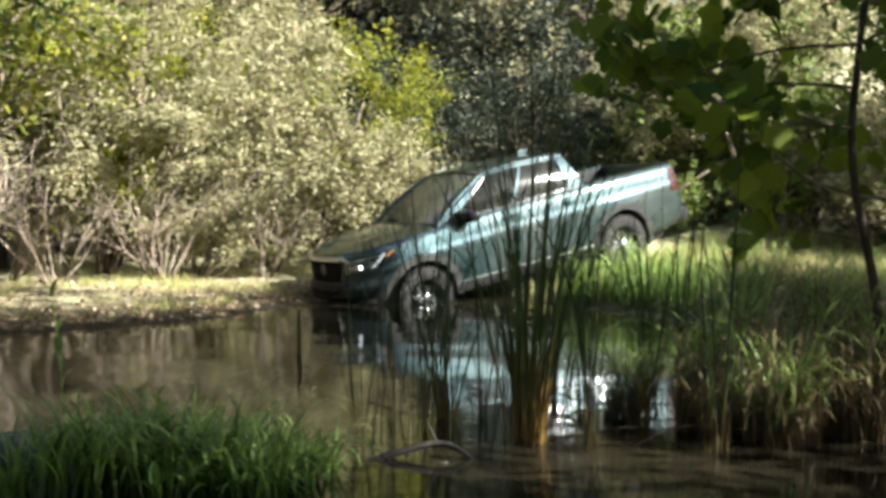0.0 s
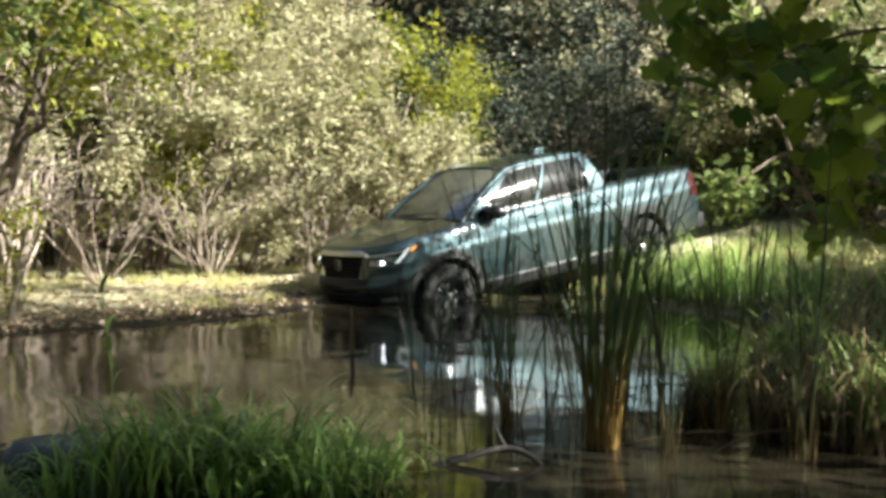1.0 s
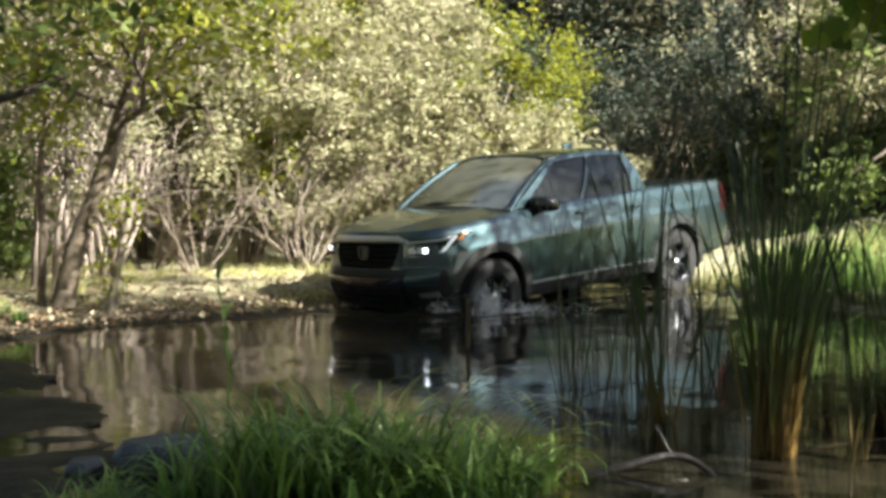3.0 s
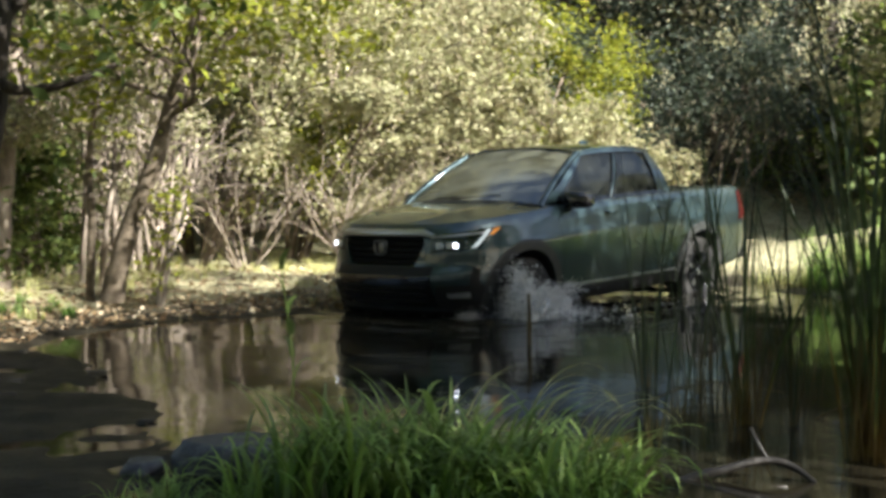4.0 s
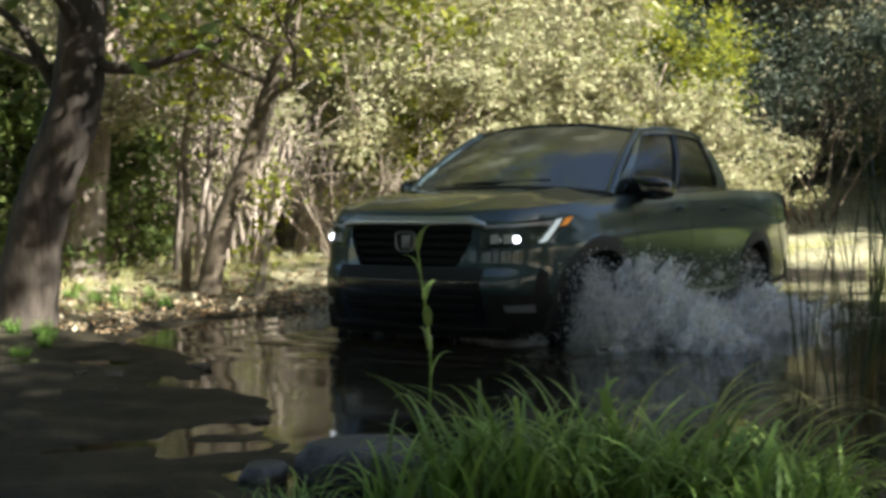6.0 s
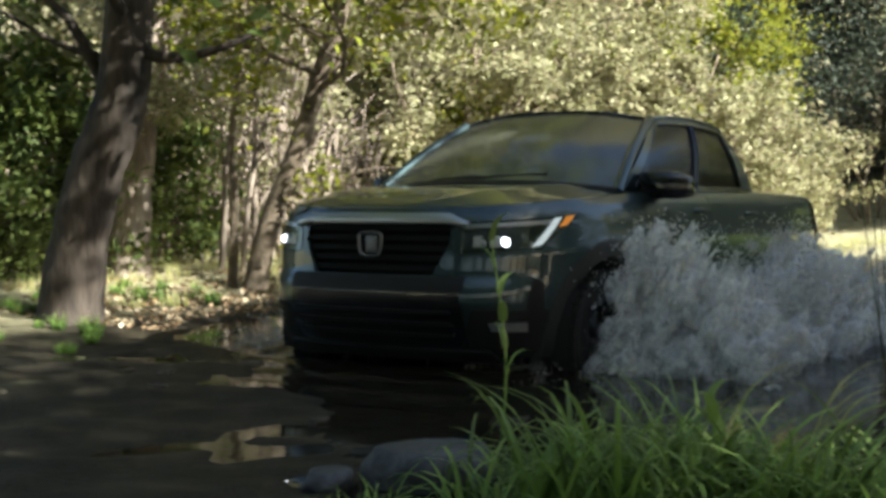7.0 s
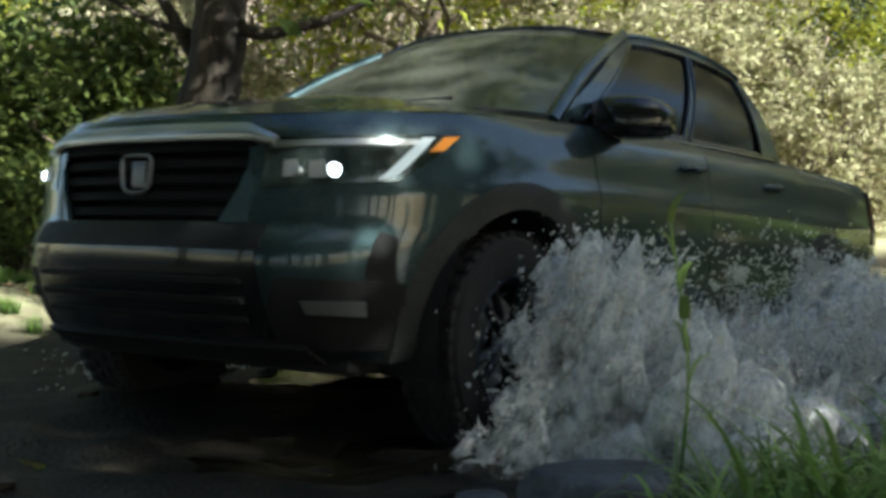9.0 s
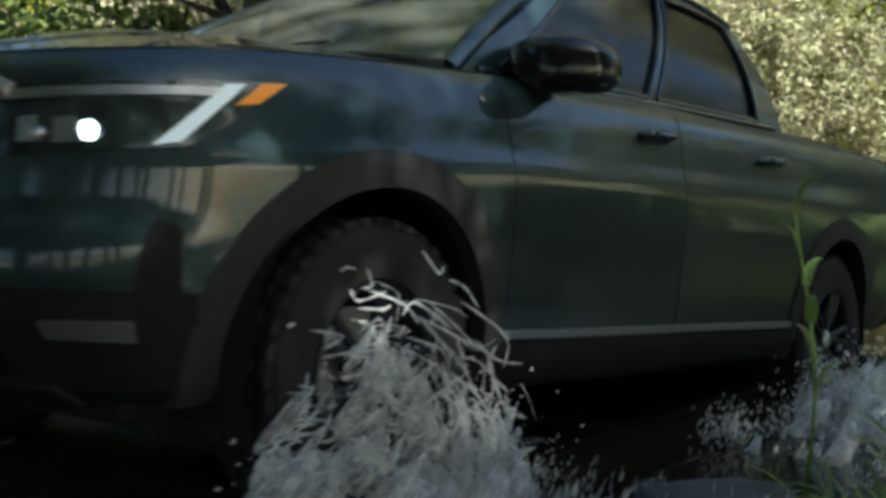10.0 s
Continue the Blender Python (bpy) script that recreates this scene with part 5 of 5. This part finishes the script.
    # emblem drawn as a plain rounded frame
    ring = np.array([(2.486, 0.07 * math.copysign(abs(math.cos(a)) ** 0.5, math.cos(a)) * (1 + 0.18 * math.sin(a)), 0.895 + 0.062 * math.copysign(abs(math.sin(a)) ** 0.5, math.sin(a))) for a in np.linspace(0, 2 * math.pi, 33)])
    part("emblem", join([tube(ring, np.full(33, 0.008), 8), box(2.468, 2.478, -0.035, 0.035, 0.85, 0.94, 0.005)]), EMBLEM, ob, "plain silver emblem plate")
    ys = np.linspace(-0.55, 0.55, 41)
    for name, z0, z1, off, m in (("chrome_bar", 1.005, 1.062, 0.022, CHROME), ("bumper_bar", 0.655, 0.735, 0.016, TRIM)):
        lo_ = skin(np.array([s_of_y(abs(y)) for y in ys]), np.full(41, z0) + 0.03 * np.clip(np.abs(ys) - 0.44, 0, 1) * (-6 if name == "chrome_bar" else 0))
        hi_ = skin(np.array([s_of_y(abs(y)) for y in ys]), np.full(41, z1) + 0.4 * np.clip(np.abs(ys) - 0.44, 0, 1) * (-1 if name == "chrome_bar" else 0))
        lo_[:, 1], hi_[:, 1] = ys, ys
        w = np.linspace(0, 1, 6)[None, :, None]
        q = lo_[:, None] * (1 - w) + hi_[:, None] * w + np.array([1, 0, 0]) * off * np.sin(np.pi * (0.15 + 0.7 * w))
        part(name, slab(q[::-1], q[::-1] - np.array([0.05, 0, 0])), m, ob)
    part("lower_intake", join([patch([(0.001, 0.37), (s_of_y(0.57), 0.38), (s_of_y(0.54), 0.652), (0.001, 0.652)], 0.006, 0.02, 14, 6, q) for q in (1, -1)]), GLOSS_BLACK, ob)
    for z in (0.43, 0.49, 0.55):
        part("intake_bar", join([patch([(0.001, z), (s_of_y(0.5), z), (s_of_y(0.49), z + 0.015), (0.001, z + 0.015)], 0.018, 0.01, 14, 3, q) for q in (1, -1)]), TRIM, ob)
    part("skid_lip", join([patch([(0.001, 0.312), (s_of_y(0.7), 0.312), (s_of_y(0.66), 0.36), (0.001, 0.36)], 0.02, 0.02, 14, 4, q) for q in (1, -1)]), TRIM, ob)
    for sgn in (1, -1):
        part("grille_corner", patch([(s_of_y(0.37), 0.735), (s_of_y(0.485), 0.735), (s_of_y(0.485), 0.925), (s_of_y(0.472), 0.925)], 0.006, 0.02, 8, 8, sgn), PAINT, ob)
        # head lamp
        lamp = part("headlight", patch([(s_of_y(0.51), 0.85), (s_of_x(2.16), 0.89), (s_of_x(1.89), 1.065), (s_of_y(0.53), 1.005)], 0.004, 0.02, 18, 8, sgn), HOUSING, ob)
        for q in (0.58, 0.655):
            part("reflector", patch([(s_of_y(q), 0.885), (s_of_y(q + 0.05), 0.888), (s_of_y(q + 0.045), 0.945), (s_of_y(q + 0.004), 0.94)], 0.008, 0.004, 5, 5, sgn), CHROME, lamp)
        part("lamp_top_bar", patch([(s_of_y(0.54), 0.978), (s_of_x(2.10), 1.010), (s_of_x(2.06), 1.032), (s_of_y(0.54), 0.998)], 0.010, 0.004, 14, 3, sgn), CHROME, lamp)
        part("lamp_bar", patch([(s_of_x(2.22), 0.89), (s_of_x(2.17), 0.90), (s_of_x(2.015), 1.045), (s_of_x(2.065), 1.04)], 0.011, 0.004, 6, 8, sgn), LAMP_BAR, lamp, "white lit running light bar")
        part("amber_reflector", patch([(s_of_x(2.045), 0.995), (s_of_x(1.985), 1.005), (s_of_x(1.905), 1.058), (s_of_x(1.975), 1.050)], 0.011, 0.004, 6, 6, sgn), LAMP_AMBER, lamp, "amber corner reflector")
        for dy, r, m in ((-0.0, 0.021, LAMP_WHITE), (-0.10, 0.018, CHROME)):
            c_ = skin(s_of_y(0.72 + dy), 0.915 - 0.01 * (dy < 0)) * np.array([1, sgn, 1])
            v, f = lathe([(0.001, 0.013), (r * 0.6, 0.012), (r, 0.008), (r * 1.15, -0.004)], 20)
            v = np.stack([v[:, 1] + c_[0], v[:, 0] * 1.25 + c_[1], v[:, 2] + c_[2]], -1)
            part("projector", (v, f), m, lamp)
        # fog lamp pocket
        part("fog_pocket", patch([(s_of_y(0.52), 0.34), (s_of_x(2.10), 0.36), (s_of_x(2.10), 0.57), (s_of_y(0.60), 0.57)], 0.006, 0.02, 12, 6, sgn), TRIM, ob)
        part("fog_light", patch([(s_of_y(0.68), 0.468), (s_of_x(2.22), 0.463), (s_of_x(2.22), 0.508), (s_of_y(0.67), 0.503)], 0.018, 0.01, 10, 3, sgn), CHROME, ob, "slim silver fog light strip")
        part("corner_vent", patch([(s_of_x(2.23), 0.44), (s_of_x(2.11), 0.44), (s_of_x(2.145), 0.71), (s_of_x(2.205), 0.73)], 0.004, 0.02, 6, 8, sgn), TRIM, ob)
        # wheel arch mouldings and liners
        for ax in (AXLE_F, AXLE_R):
            ang = np.linspace(-0.17, math.pi + 0.17, 40)
            rr = np.linspace(ARCH - 0.012, ARCH + 0.082, 5)
            A, RR = np.meshgrid(ang, rr, indexing="ij")
            px, pz = ax + RR * np.cos(A), AXLE_Z + RR * np.sin(A)
            ss = np.vectorize(s_of_x)(np.clip(px, -2.5, 2.35))
            q = skin(ss, np.maximum(pz, 0.3))
            q[..., 0], q[..., 2] = px, pz
            q[..., 1] += 0.008
            k = np.array([1, sgn, 1])
            inner = q.copy()
            inner[..., 1] -= 0.05
            part("wheel_arch", slab(q[::-1] * k, inner[::-1] * k), ARCH_TRIM, ob, "dark plastic wheel arch moulding")
            ys = np.linspace(0.955, 0.50, 6)
            A, Y = np.meshgrid(np.linspace(-0.3, math.pi + 0.3, 30), ys, indexing="ij")
            q = np.stack([ax + ARCH * np.cos(A), Y * sgn, AXLE_Z + ARCH * np.sin(A)], -1)
            wall = np.stack([ax + np.linspace(0.02, ARCH, 6)[None, :] * np.cos(A), np.full(A.shape, 0.5 * sgn), AXLE_Z + np.linspace(0.02, ARCH, 6)[None, :] * np.sin(A)], -1)
            part("wheel_liner", join([(q.reshape(-1, 3), grid_faces(30, 6)), (wall.reshape(-1, 3), grid_faces(30, 6))]), TRIM, ob)
        # doors
        for name, x0, x1 in (("front_door", 1.08, 0.0), ("rear_door", -0.009, -1.02)):
            if name == "front_door":
                c4 = [(s_of_x(x0 - 0.03), 0.46), (s_of_x(x1), 0.46), (s_of_x(x1), 1.225), (s_of_x(x0), 1.195)]
            else:
                c4 = [(s_of_x(x0), 0.46), (s_of_x(x1 + 0.02), 0.46), (s_of_x(x1 - 0.18), 1.262), (s_of_x(x0), 1.228)]
            door = part(name, patch(c4, 0.0022, 0.01, 22, 26, sgn), PAINT, ob)
            hx = x1 + (0.19 if name == "front_door" else 0.24)
            c_ = skin(s_of_x(hx), 1.12)
            part("door_handle", tube(bend(((hx + 0.10, (c_[1] + 0.005) * sgn, 1.115), (hx + 0.07, (c_[1] + 0.04) * sgn, 1.121), (hx - 0.06, (c_[1] + 0.04) * sgn, 1.127), (hx - 0.10, (c_[1] + 0.005) * sgn, 1.125)), 12), np.full(12, 0.015), 8), PAINT, door)
        part("rocker_panel", patch([(s_of_x(1.10), 0.335), (s_of_x(-1.10), 0.335), (s_of_x(-1.10), 0.44), (s_of_x(1.10), 0.44)], 0.012, 0.02, 30, 4, sgn), TRIM, ob)
        part("sill_strip", patch([(s_of_x(1.05), 0.452), (s_of_x(-1.05), 0.452), (s_of_x(-1.05), 0.475), (s_of_x(1.05), 0.475)], 0.016, 0.02, 30, 3, sgn), CHROME, ob)
        part("tail_lamp", patch([(s_of_x(-2.52), 0.92), (s_of_x(-2.60) + 0.08, 0.92), (s_of_x(-2.60) + 0.08, 1.24), (s_of_x(-2.55), 1.24)], 0.008, 0.01, 8, 8, sgn), LAMP_RED, ob)
        # mirror
        base = empty("mirror", Matrix.Translation((0.85, 0.88 * sgn, 1.215)))
        base.parent = ob
        bm = bmesh.new()
        bmesh.ops.create_uvsphere(bm, u_segments=24, v_segments=16, radius=1)
        for q in bm.verts:
            x, y, z = q.co
            sq = lambda a, p: math.copysign(abs(a) ** p, a)
            q.co = Vector((0.085 * sq(x, 0.7) - 0.05 * abs(y) + (0.03 if x > 0 else 0), (0.175 * sq(y, 0.62) + 0.10) * sgn, 0.085 * sq(z, 0.65) + 0.045 - 0.01 * y))
        bm.verts.index_update()
        v = np.array([q.co[:] for q in bm.verts])
        f = np.array([[q.index for q in g.verts] + ([g.verts[2].index] if len(g.verts) == 3 else []) for g in bm.faces])
        bm.free()
        part("mirror_shell", (v, f), GLOSS_BLACK, base)
        part("mirror_arm", box(-0.04, 0.05, -0.06, 0.12, -0.035, 0.015, 0.015) if sgn > 0 else box(-0.04, 0.05, -0.12, 0.06, -0.035, 0.015, 0.015), TRIM, base)
    wheels = [wheel(ob, ax, sgn) for ax in (AXLE_F, AXLE_R) for sgn in (1, -1)]
    # crisp edges where panels fold
    for me in {q.data for q in ob.children_recursive if q.type == "MESH"}:
        me.set_sharp_from_angle(angle=radians(40))
    return ob, wheels


# ---- splashing water ----
def plume(seed, length, tall, depth, drops, jets=90, fine=0.0056):
    """Torn crest of water: jets of fine drops that rise, lean out and fall. x along the truck, y away from it."""
    rng = np.random.default_rng(seed)
    u = rng.uniform(0, 1, jets)
    top = tall * crest(u, seed) * rng.uniform(0.6, 1.12, jets)
    out = depth * rng.uniform(0.05, 1.0, jets)
    back = rng.normal(0.10, 0.14, jets)
    j = rng.choice(jets, drops, p=(top + 0.1) / (top + 0.1).sum())
    h = rng.beta(0.75, 1.05, drops)                      # along the jet
    wide = 0.022 + 0.05 * h
    c = np.stack([-length * u[j] - back[j] * h + rng.standard_normal(drops) * wide * 1.2,
                  out[j] * (0.25 + 0.75 * h) + rng.standard_normal(drops) * wide,
                  top[j] * np.sin(h * np.pi * 0.56) + rng.standard_normal(drops) * wide * 0.6], -1)
    # denser clots of froth
    k = np.arange(drops // 2)
    clots, sizes = c[rng.integers(0, drops, 110)], rng.uniform(0.014, 0.05, 110)
    w = rng.integers(0, 110, len(k))
    c[k] = clots[w] + rng.standard_normal((len(k), 3)) * sizes[w][:, None]
    c[:, 2] = np.abs(c[:, 2])
    r = fine * (0.55 + 1.1 * rng.beta(0.8, 3.5, drops)) * np.where(rng.uniform(0, 1, drops) < 0.03, 2.2, 1.0)
    d = np.stack([-back[j] * 2 + rng.normal(0, 0.4, drops), rng.normal(0.3, 0.4, drops), 1.0 - 0.9 * h + rng.normal(0, 0.4, drops)], -1)
    d /= np.linalg.norm(d, axis=1, keepdims=True)
    a_ = np.cross(d, np.array([0.3, 0.5, 0.8]))
    a_ /= np.linalg.norm(a_, axis=1, keepdims=True)
    b_ = np.cross(d, a_)
    R, L = r[:, None], (r * rng.uniform(1, 3.2, drops))[:, None]
    v = np.stack([c + d * L, c + a_ * R - d * L * 0.3, c - 0.5 * a_ * R + 0.87 * b_ * R - d * L * 0.3, c - 0.5 * a_ * R - 0.87 * b_ * R - d * L * 0.3], 1).reshape(-1, 3)
    tri = np.array([(0, 1, 2), (0, 2, 3), (0, 3, 1), (1, 3, 2)])
    f = (np.arange(drops)[:, None, None] * 4 + tri[None]).reshape(-1, 3)
    return v, f


def ball(fineness=3):
    bm = bmesh.new()
    bmesh.ops.create_icosphere(bm, subdivisions=fineness, radius=1)
    bm.verts.index_update()
    v, f = np.array([q.co[:] for q in bm.verts]), np.array([[q.index for q in g.verts] for g in bm.faces])
    bm.free()
    return v, f


def crest(u, seed):
    """Share of the full height along the plume: steep at the wheel, torn peaks behind."""
    return np.interp(u, (0, 0.05, 0.14, 0.3, 0.5, 0.75, 1.0), (0.3, 0.75, 1.0, 0.95, 0.8, 0.6, 0.25)) * (0.82 + 0.22 * np.sin(u * 13 + seed) + 0.10 * np.sin(u * 31 + 2 * seed))


def billow(seed, length, tall, depth, lumps, size=(0.05, 0.13)):
    """Knobbly heads of froth low down, torn upright tongues of water above them."""
    rng = np.random.default_rng(seed + 400)
    fine, coarse = ball(3), ball(2)
    out = []
    for n in range(lumps):
        head = n % 3 == 0
        v0, f0 = fine if head else coarse
        u = rng.uniform(0, 1)
        h = rng.beta(1.0, 1.6) if head else rng.beta(1.3, 0.9)
        r = rng.uniform(*size) * ((1.15 - 0.5 * h) if head else rng.uniform(0.3, 0.6))
        k = np.ones(len(v0))
        for amp, w in ((0.34, 2.6), (0.26, 5.5), (0.18, 11.0)):
            q = v0 @ rng.standard_normal((3, 3)) * w * 0.6 + rng.uniform(0, 6.28, 3)
            k += amp * (np.abs(np.sin(q[:, 0]) * np.cos(q[:, 1])) + 0.5 * np.sin(q[:, 2]) - 0.35)
        d = v0 * k[:, None] * r
        if head:
            d = d * np.array([rng.uniform(0.8, 1.4), rng.uniform(0.7, 1.2), rng.uniform(0.9, 1.5)])
        else:
            thin = np.clip(1 - 0.55 * v0[:, 2:3], 0.25, 1.6)
            d = d * np.concatenate([thin, thin, np.full_like(thin, rng.uniform(1.8, 3.6))], 1)
        lean = rng.normal(0.25, 0.4)
        d = np.stack([d[:, 0] - lean * d[:, 2], d[:, 1] + rng.uniform(0.0, 0.6) * d[:, 2], d[:, 2]], -1)
        top = tall * float(crest(np.array(u), seed))
        y = depth * (0.08 + 0.75 * rng.uniform(0, 1) * (0.35 + 0.65 * np.sin(np.pi * min(1, 0.25 + 0.75 * h))))
        out.append((d + np.array([-length * u - 0.15 * h, y, max(0.0, top * h * 0.92 - r * 0.4)]), f0))
    return join(out)


def splash(seed, length, tall, depth, drops, label, jets=90, fine=0.0056, lumps=0, size=(0.05, 0.13)):
    ob = empty("splash")
    v, f = plume(seed, length, tall, depth, drops, jets, fine)
    if lumps:
        tagged(part("froth", billow(seed, length, tall, depth, lumps, size), FROTH, ob), kind="stuff")
    tagged(part("spray", (v, f), DROPS, ob), kind="stuff")
    return tagged(ob, label, "splash", "splashes at the wheels")


def wake_sheet():
    """Ripples that spread from the wading truck: x ahead from its middle."""
    gx, gy = np.linspace(-3.2, 3.6, 110), np.linspace(-2.6, 2.6, 90)
    x, y = np.meshgrid(gx, gy, indexing="ij")
    d = np.hypot(np.maximum(np.abs(x - 0.3) - 2.0, 0), np.maximum(np.abs(y) - 0.8, 0))
    edge = np.clip(1.45 - d, 0, 1)
    z = 0.030 * edge * np.sin(d * 17 + 0.9 * np.sin(x * 2.3 + y)) * np.exp(-d * 0.9) + 0.012 * edge * wobble(x, y, 7.0) - 0.006
    z = np.where(edge <= 0, -0.03, z)
    ob = solid("wake", (np.stack([x, y, z], -1).reshape(-1, 3), grid_faces(110, 90)), WATER)
    return tagged(ob, "ripples of murky water round the wading truck", "wake")


def streaks(seed):
    """Strings of water flung round the front tyre."""
    rng = np.random.default_rng(seed)
    ob = empty("splash")
    pieces = []
    for k in range(190):
        a = rng.uniform(0.1, 3.3)
        r = rng.uniform(0.22, 0.46)
        p = np.array([r * math.cos(a), rng.uniform(0.03, 0.25), max(0.03, 0.30 + r * math.sin(a) * 0.95 - rng.uniform(0, 0.35))])
        d = np.array([-math.sin(a), rng.normal(0.2, 0.3), math.cos(a) - 0.6]) * rng.uniform(0.03, 0.14)
        pts = bend((p, p + d * 0.5 + rng.standard_normal(3) * 0.02, p + d + rng.standard_normal(3) * 0.03), 7)
        pieces.append(tube(pts, 0.0036 * rng.uniform(0.3, 1.5) * np.array([0.3, 1, 0.6, 1.1, 0.5, 0.9, 0.2]), 5))
    tagged(part("froth", join(pieces), DROPS, ob), kind="stuff")
    tagged(part("curtain", tuple(q if n else q + np.array([0.5, 0.02, 0.0]) for n, q in enumerate(billow(seed, 0.95, 0.62, 0.22, 150, (0.02, 0.055)))), FROTH, ob), kind="stuff")
    v, f = plume(seed, 1.0, 0.5, 0.3, 4200, 40, 0.0045)
    tagged(part("spray", (v + np.array([0.45, 0.0, 0.0]), f), DROPS, ob), kind="stuff")
    return tagged(ob, "strings of water flung off the front tyre", "splash", "splashes at the wheels")


ground()
water()
woods()
right_side()
slender()
maple()
reeds()
grasses()
litter()
rocks()
branches()
truck, wheels = build_truck()
big = splash(5, 1.45, 0.95, 1.15, 26000, "tall white splash thrown up by the front wheel", lumps=620, size=(0.045, 0.11))
rear = splash(9, 1.7, 0.74, 1.1, 24000, "broken white splash along the truck's flank", lumps=460, size=(0.045, 0.11))
wheel_spray = streaks(21)
far_side = splash(14, 1.3, 0.34, 0.6, 9000, "low splash on the far side of the truck")
early = splash(25, 1.05, 0.62, 0.5, 26000, "white splash curling off the front wheel", 60, 0.0055, 190, (0.03, 0.08))
bow = splash(17, 2.2, 0.20, 0.5, 16000, "low white bow wave in front of the truck", 70)
wake = wake_sheet()


def drive_at(t):
    ts = [r[0] for r in DRIVE]
    return [float(np.interp(t, ts, [r[k] for r in DRIVE])) for k in range(1, 6)]


def truck_pose(t):
    x, y, z, yaw, pitch = drive_at(t)
    return pose(x, y, z, 0, 0, yaw) @ pose(0, 0, 0, 0, -pitch, 0)


def flat_pose(t, dx, dy, dz, turn=0.0):
    """Beside the truck, upright, dz above the water."""
    x, y, z, yaw, pitch = drive_at(t)
    p = pose(x, y, 0, 0, 0, yaw) @ Vector((dx, dy, 0))
    return pose(p.x, p.y, dz, 0, 0, yaw + turn)


def motions():
    walk(truck, [(r[0], truck_pose(r[0])) for r in DRIVE])
    # wheels roll as far as the truck goes
    steps = np.arange(0, 10.01, 0.25)
    way, rolled = 0.0, []
    for k, t in enumerate(steps):
        if k:
            a, b = drive_at(t), drive_at(t - 0.25)
            way += math.hypot(a[0] - b[0], a[1] - b[1])
        rolled.append(math.degrees(way / 0.379))
    for w in wheels:
        p = w.matrix_basis.translation.copy()
        walk(w, [(float(t), pose(p.x, p.y, p.z, 0, r, 0)) for t, r in zip(steps, rolled)])
    rows = ((0.0, -1.3), (1.5, -1.1), (2.2, -0.95), (3.0, -0.9), (4.0, -0.85), (4.5, -0.82), (5.0, -0.76), (5.5, -0.62), (6.2, -0.28), (7.0, -0.17), (7.5, -0.14), (8.0, -0.13), (8.5, -0.15), (9.0, -0.22), (9.5, -0.38), (10.0, -0.78))
    walk(big, [(t, flat_pose(t, np.interp(t, (0, 7, 8.5, 10), (1.95, 2.05, 2.05, 1.95)), 0.98, z, 0)) for t, z in rows])
    rows = ((0.0, -1.2), (3.0, -0.9), (4.0, -0.72), (5.0, -0.62), (5.5, -0.52), (6.5, -0.2), (7.0, -0.02), (7.5, 0.0), (8.0, 0.0), (8.5, -0.06), (9.0, -0.12), (9.5, -0.26), (10.0, -0.46))
    walk(rear, [(t, flat_pose(t, np.interp(t, (0, 7, 10), (1.0, 0.6, 0.4)), 1.15, z, -6)) for t, z in rows])
    walk(wheel_spray, [(t, flat_pose(t, 1.62, 0.93, z, 0)) for t, z in ((0.0, -1.3), (8.0, -1.2), (8.8, -0.5), (9.3, -0.12), (9.6, -0.02), (10.0, -0.02))])
    walk(early, [(t, flat_pose(t, 2.12, 0.95, z, 0)) for t, z in ((0.0, -1.0), (1.8, -0.8), (2.6, -0.58), (3.4, -0.34), (4.0, -0.20), (4.5, -0.15), (5.5, -0.10), (6.2, -0.2), (7.2, -0.8), (10.0, -1.0))])
    walk(bow, [(t, flat_pose(t, np.interp(t, (0, 4, 10), (2.3, 2.2, 2.0)), 1.1, z, 90)) for t, z in ((0.0, -0.6), (1.0, -0.5), (1.6, -0.12), (2.4, -0.05), (3.5, -0.09), (5.0, -0.12), (6.5, -0.14), (8.0, -0.3), (10.0, -0.6))])
    walk(wake, [(t, flat_pose(t, 0, 0, z, 0)) for t, z in ((0.0, -0.03), (0.8, -0.01), (1.8, 0.0), (5.0, 0.004), (9.0, 0.0), (10.0, -0.01))])
    rows = ((0.0, -1.2), (4.0, -0.6), (5.0, -0.15), (7.0, -0.05), (8.5, -0.1), (10.0, -0.3))
    walk(far_side, [(t, flat_pose(t, 0.6, -1.0, z, 180)) for t, z in rows])


motions()
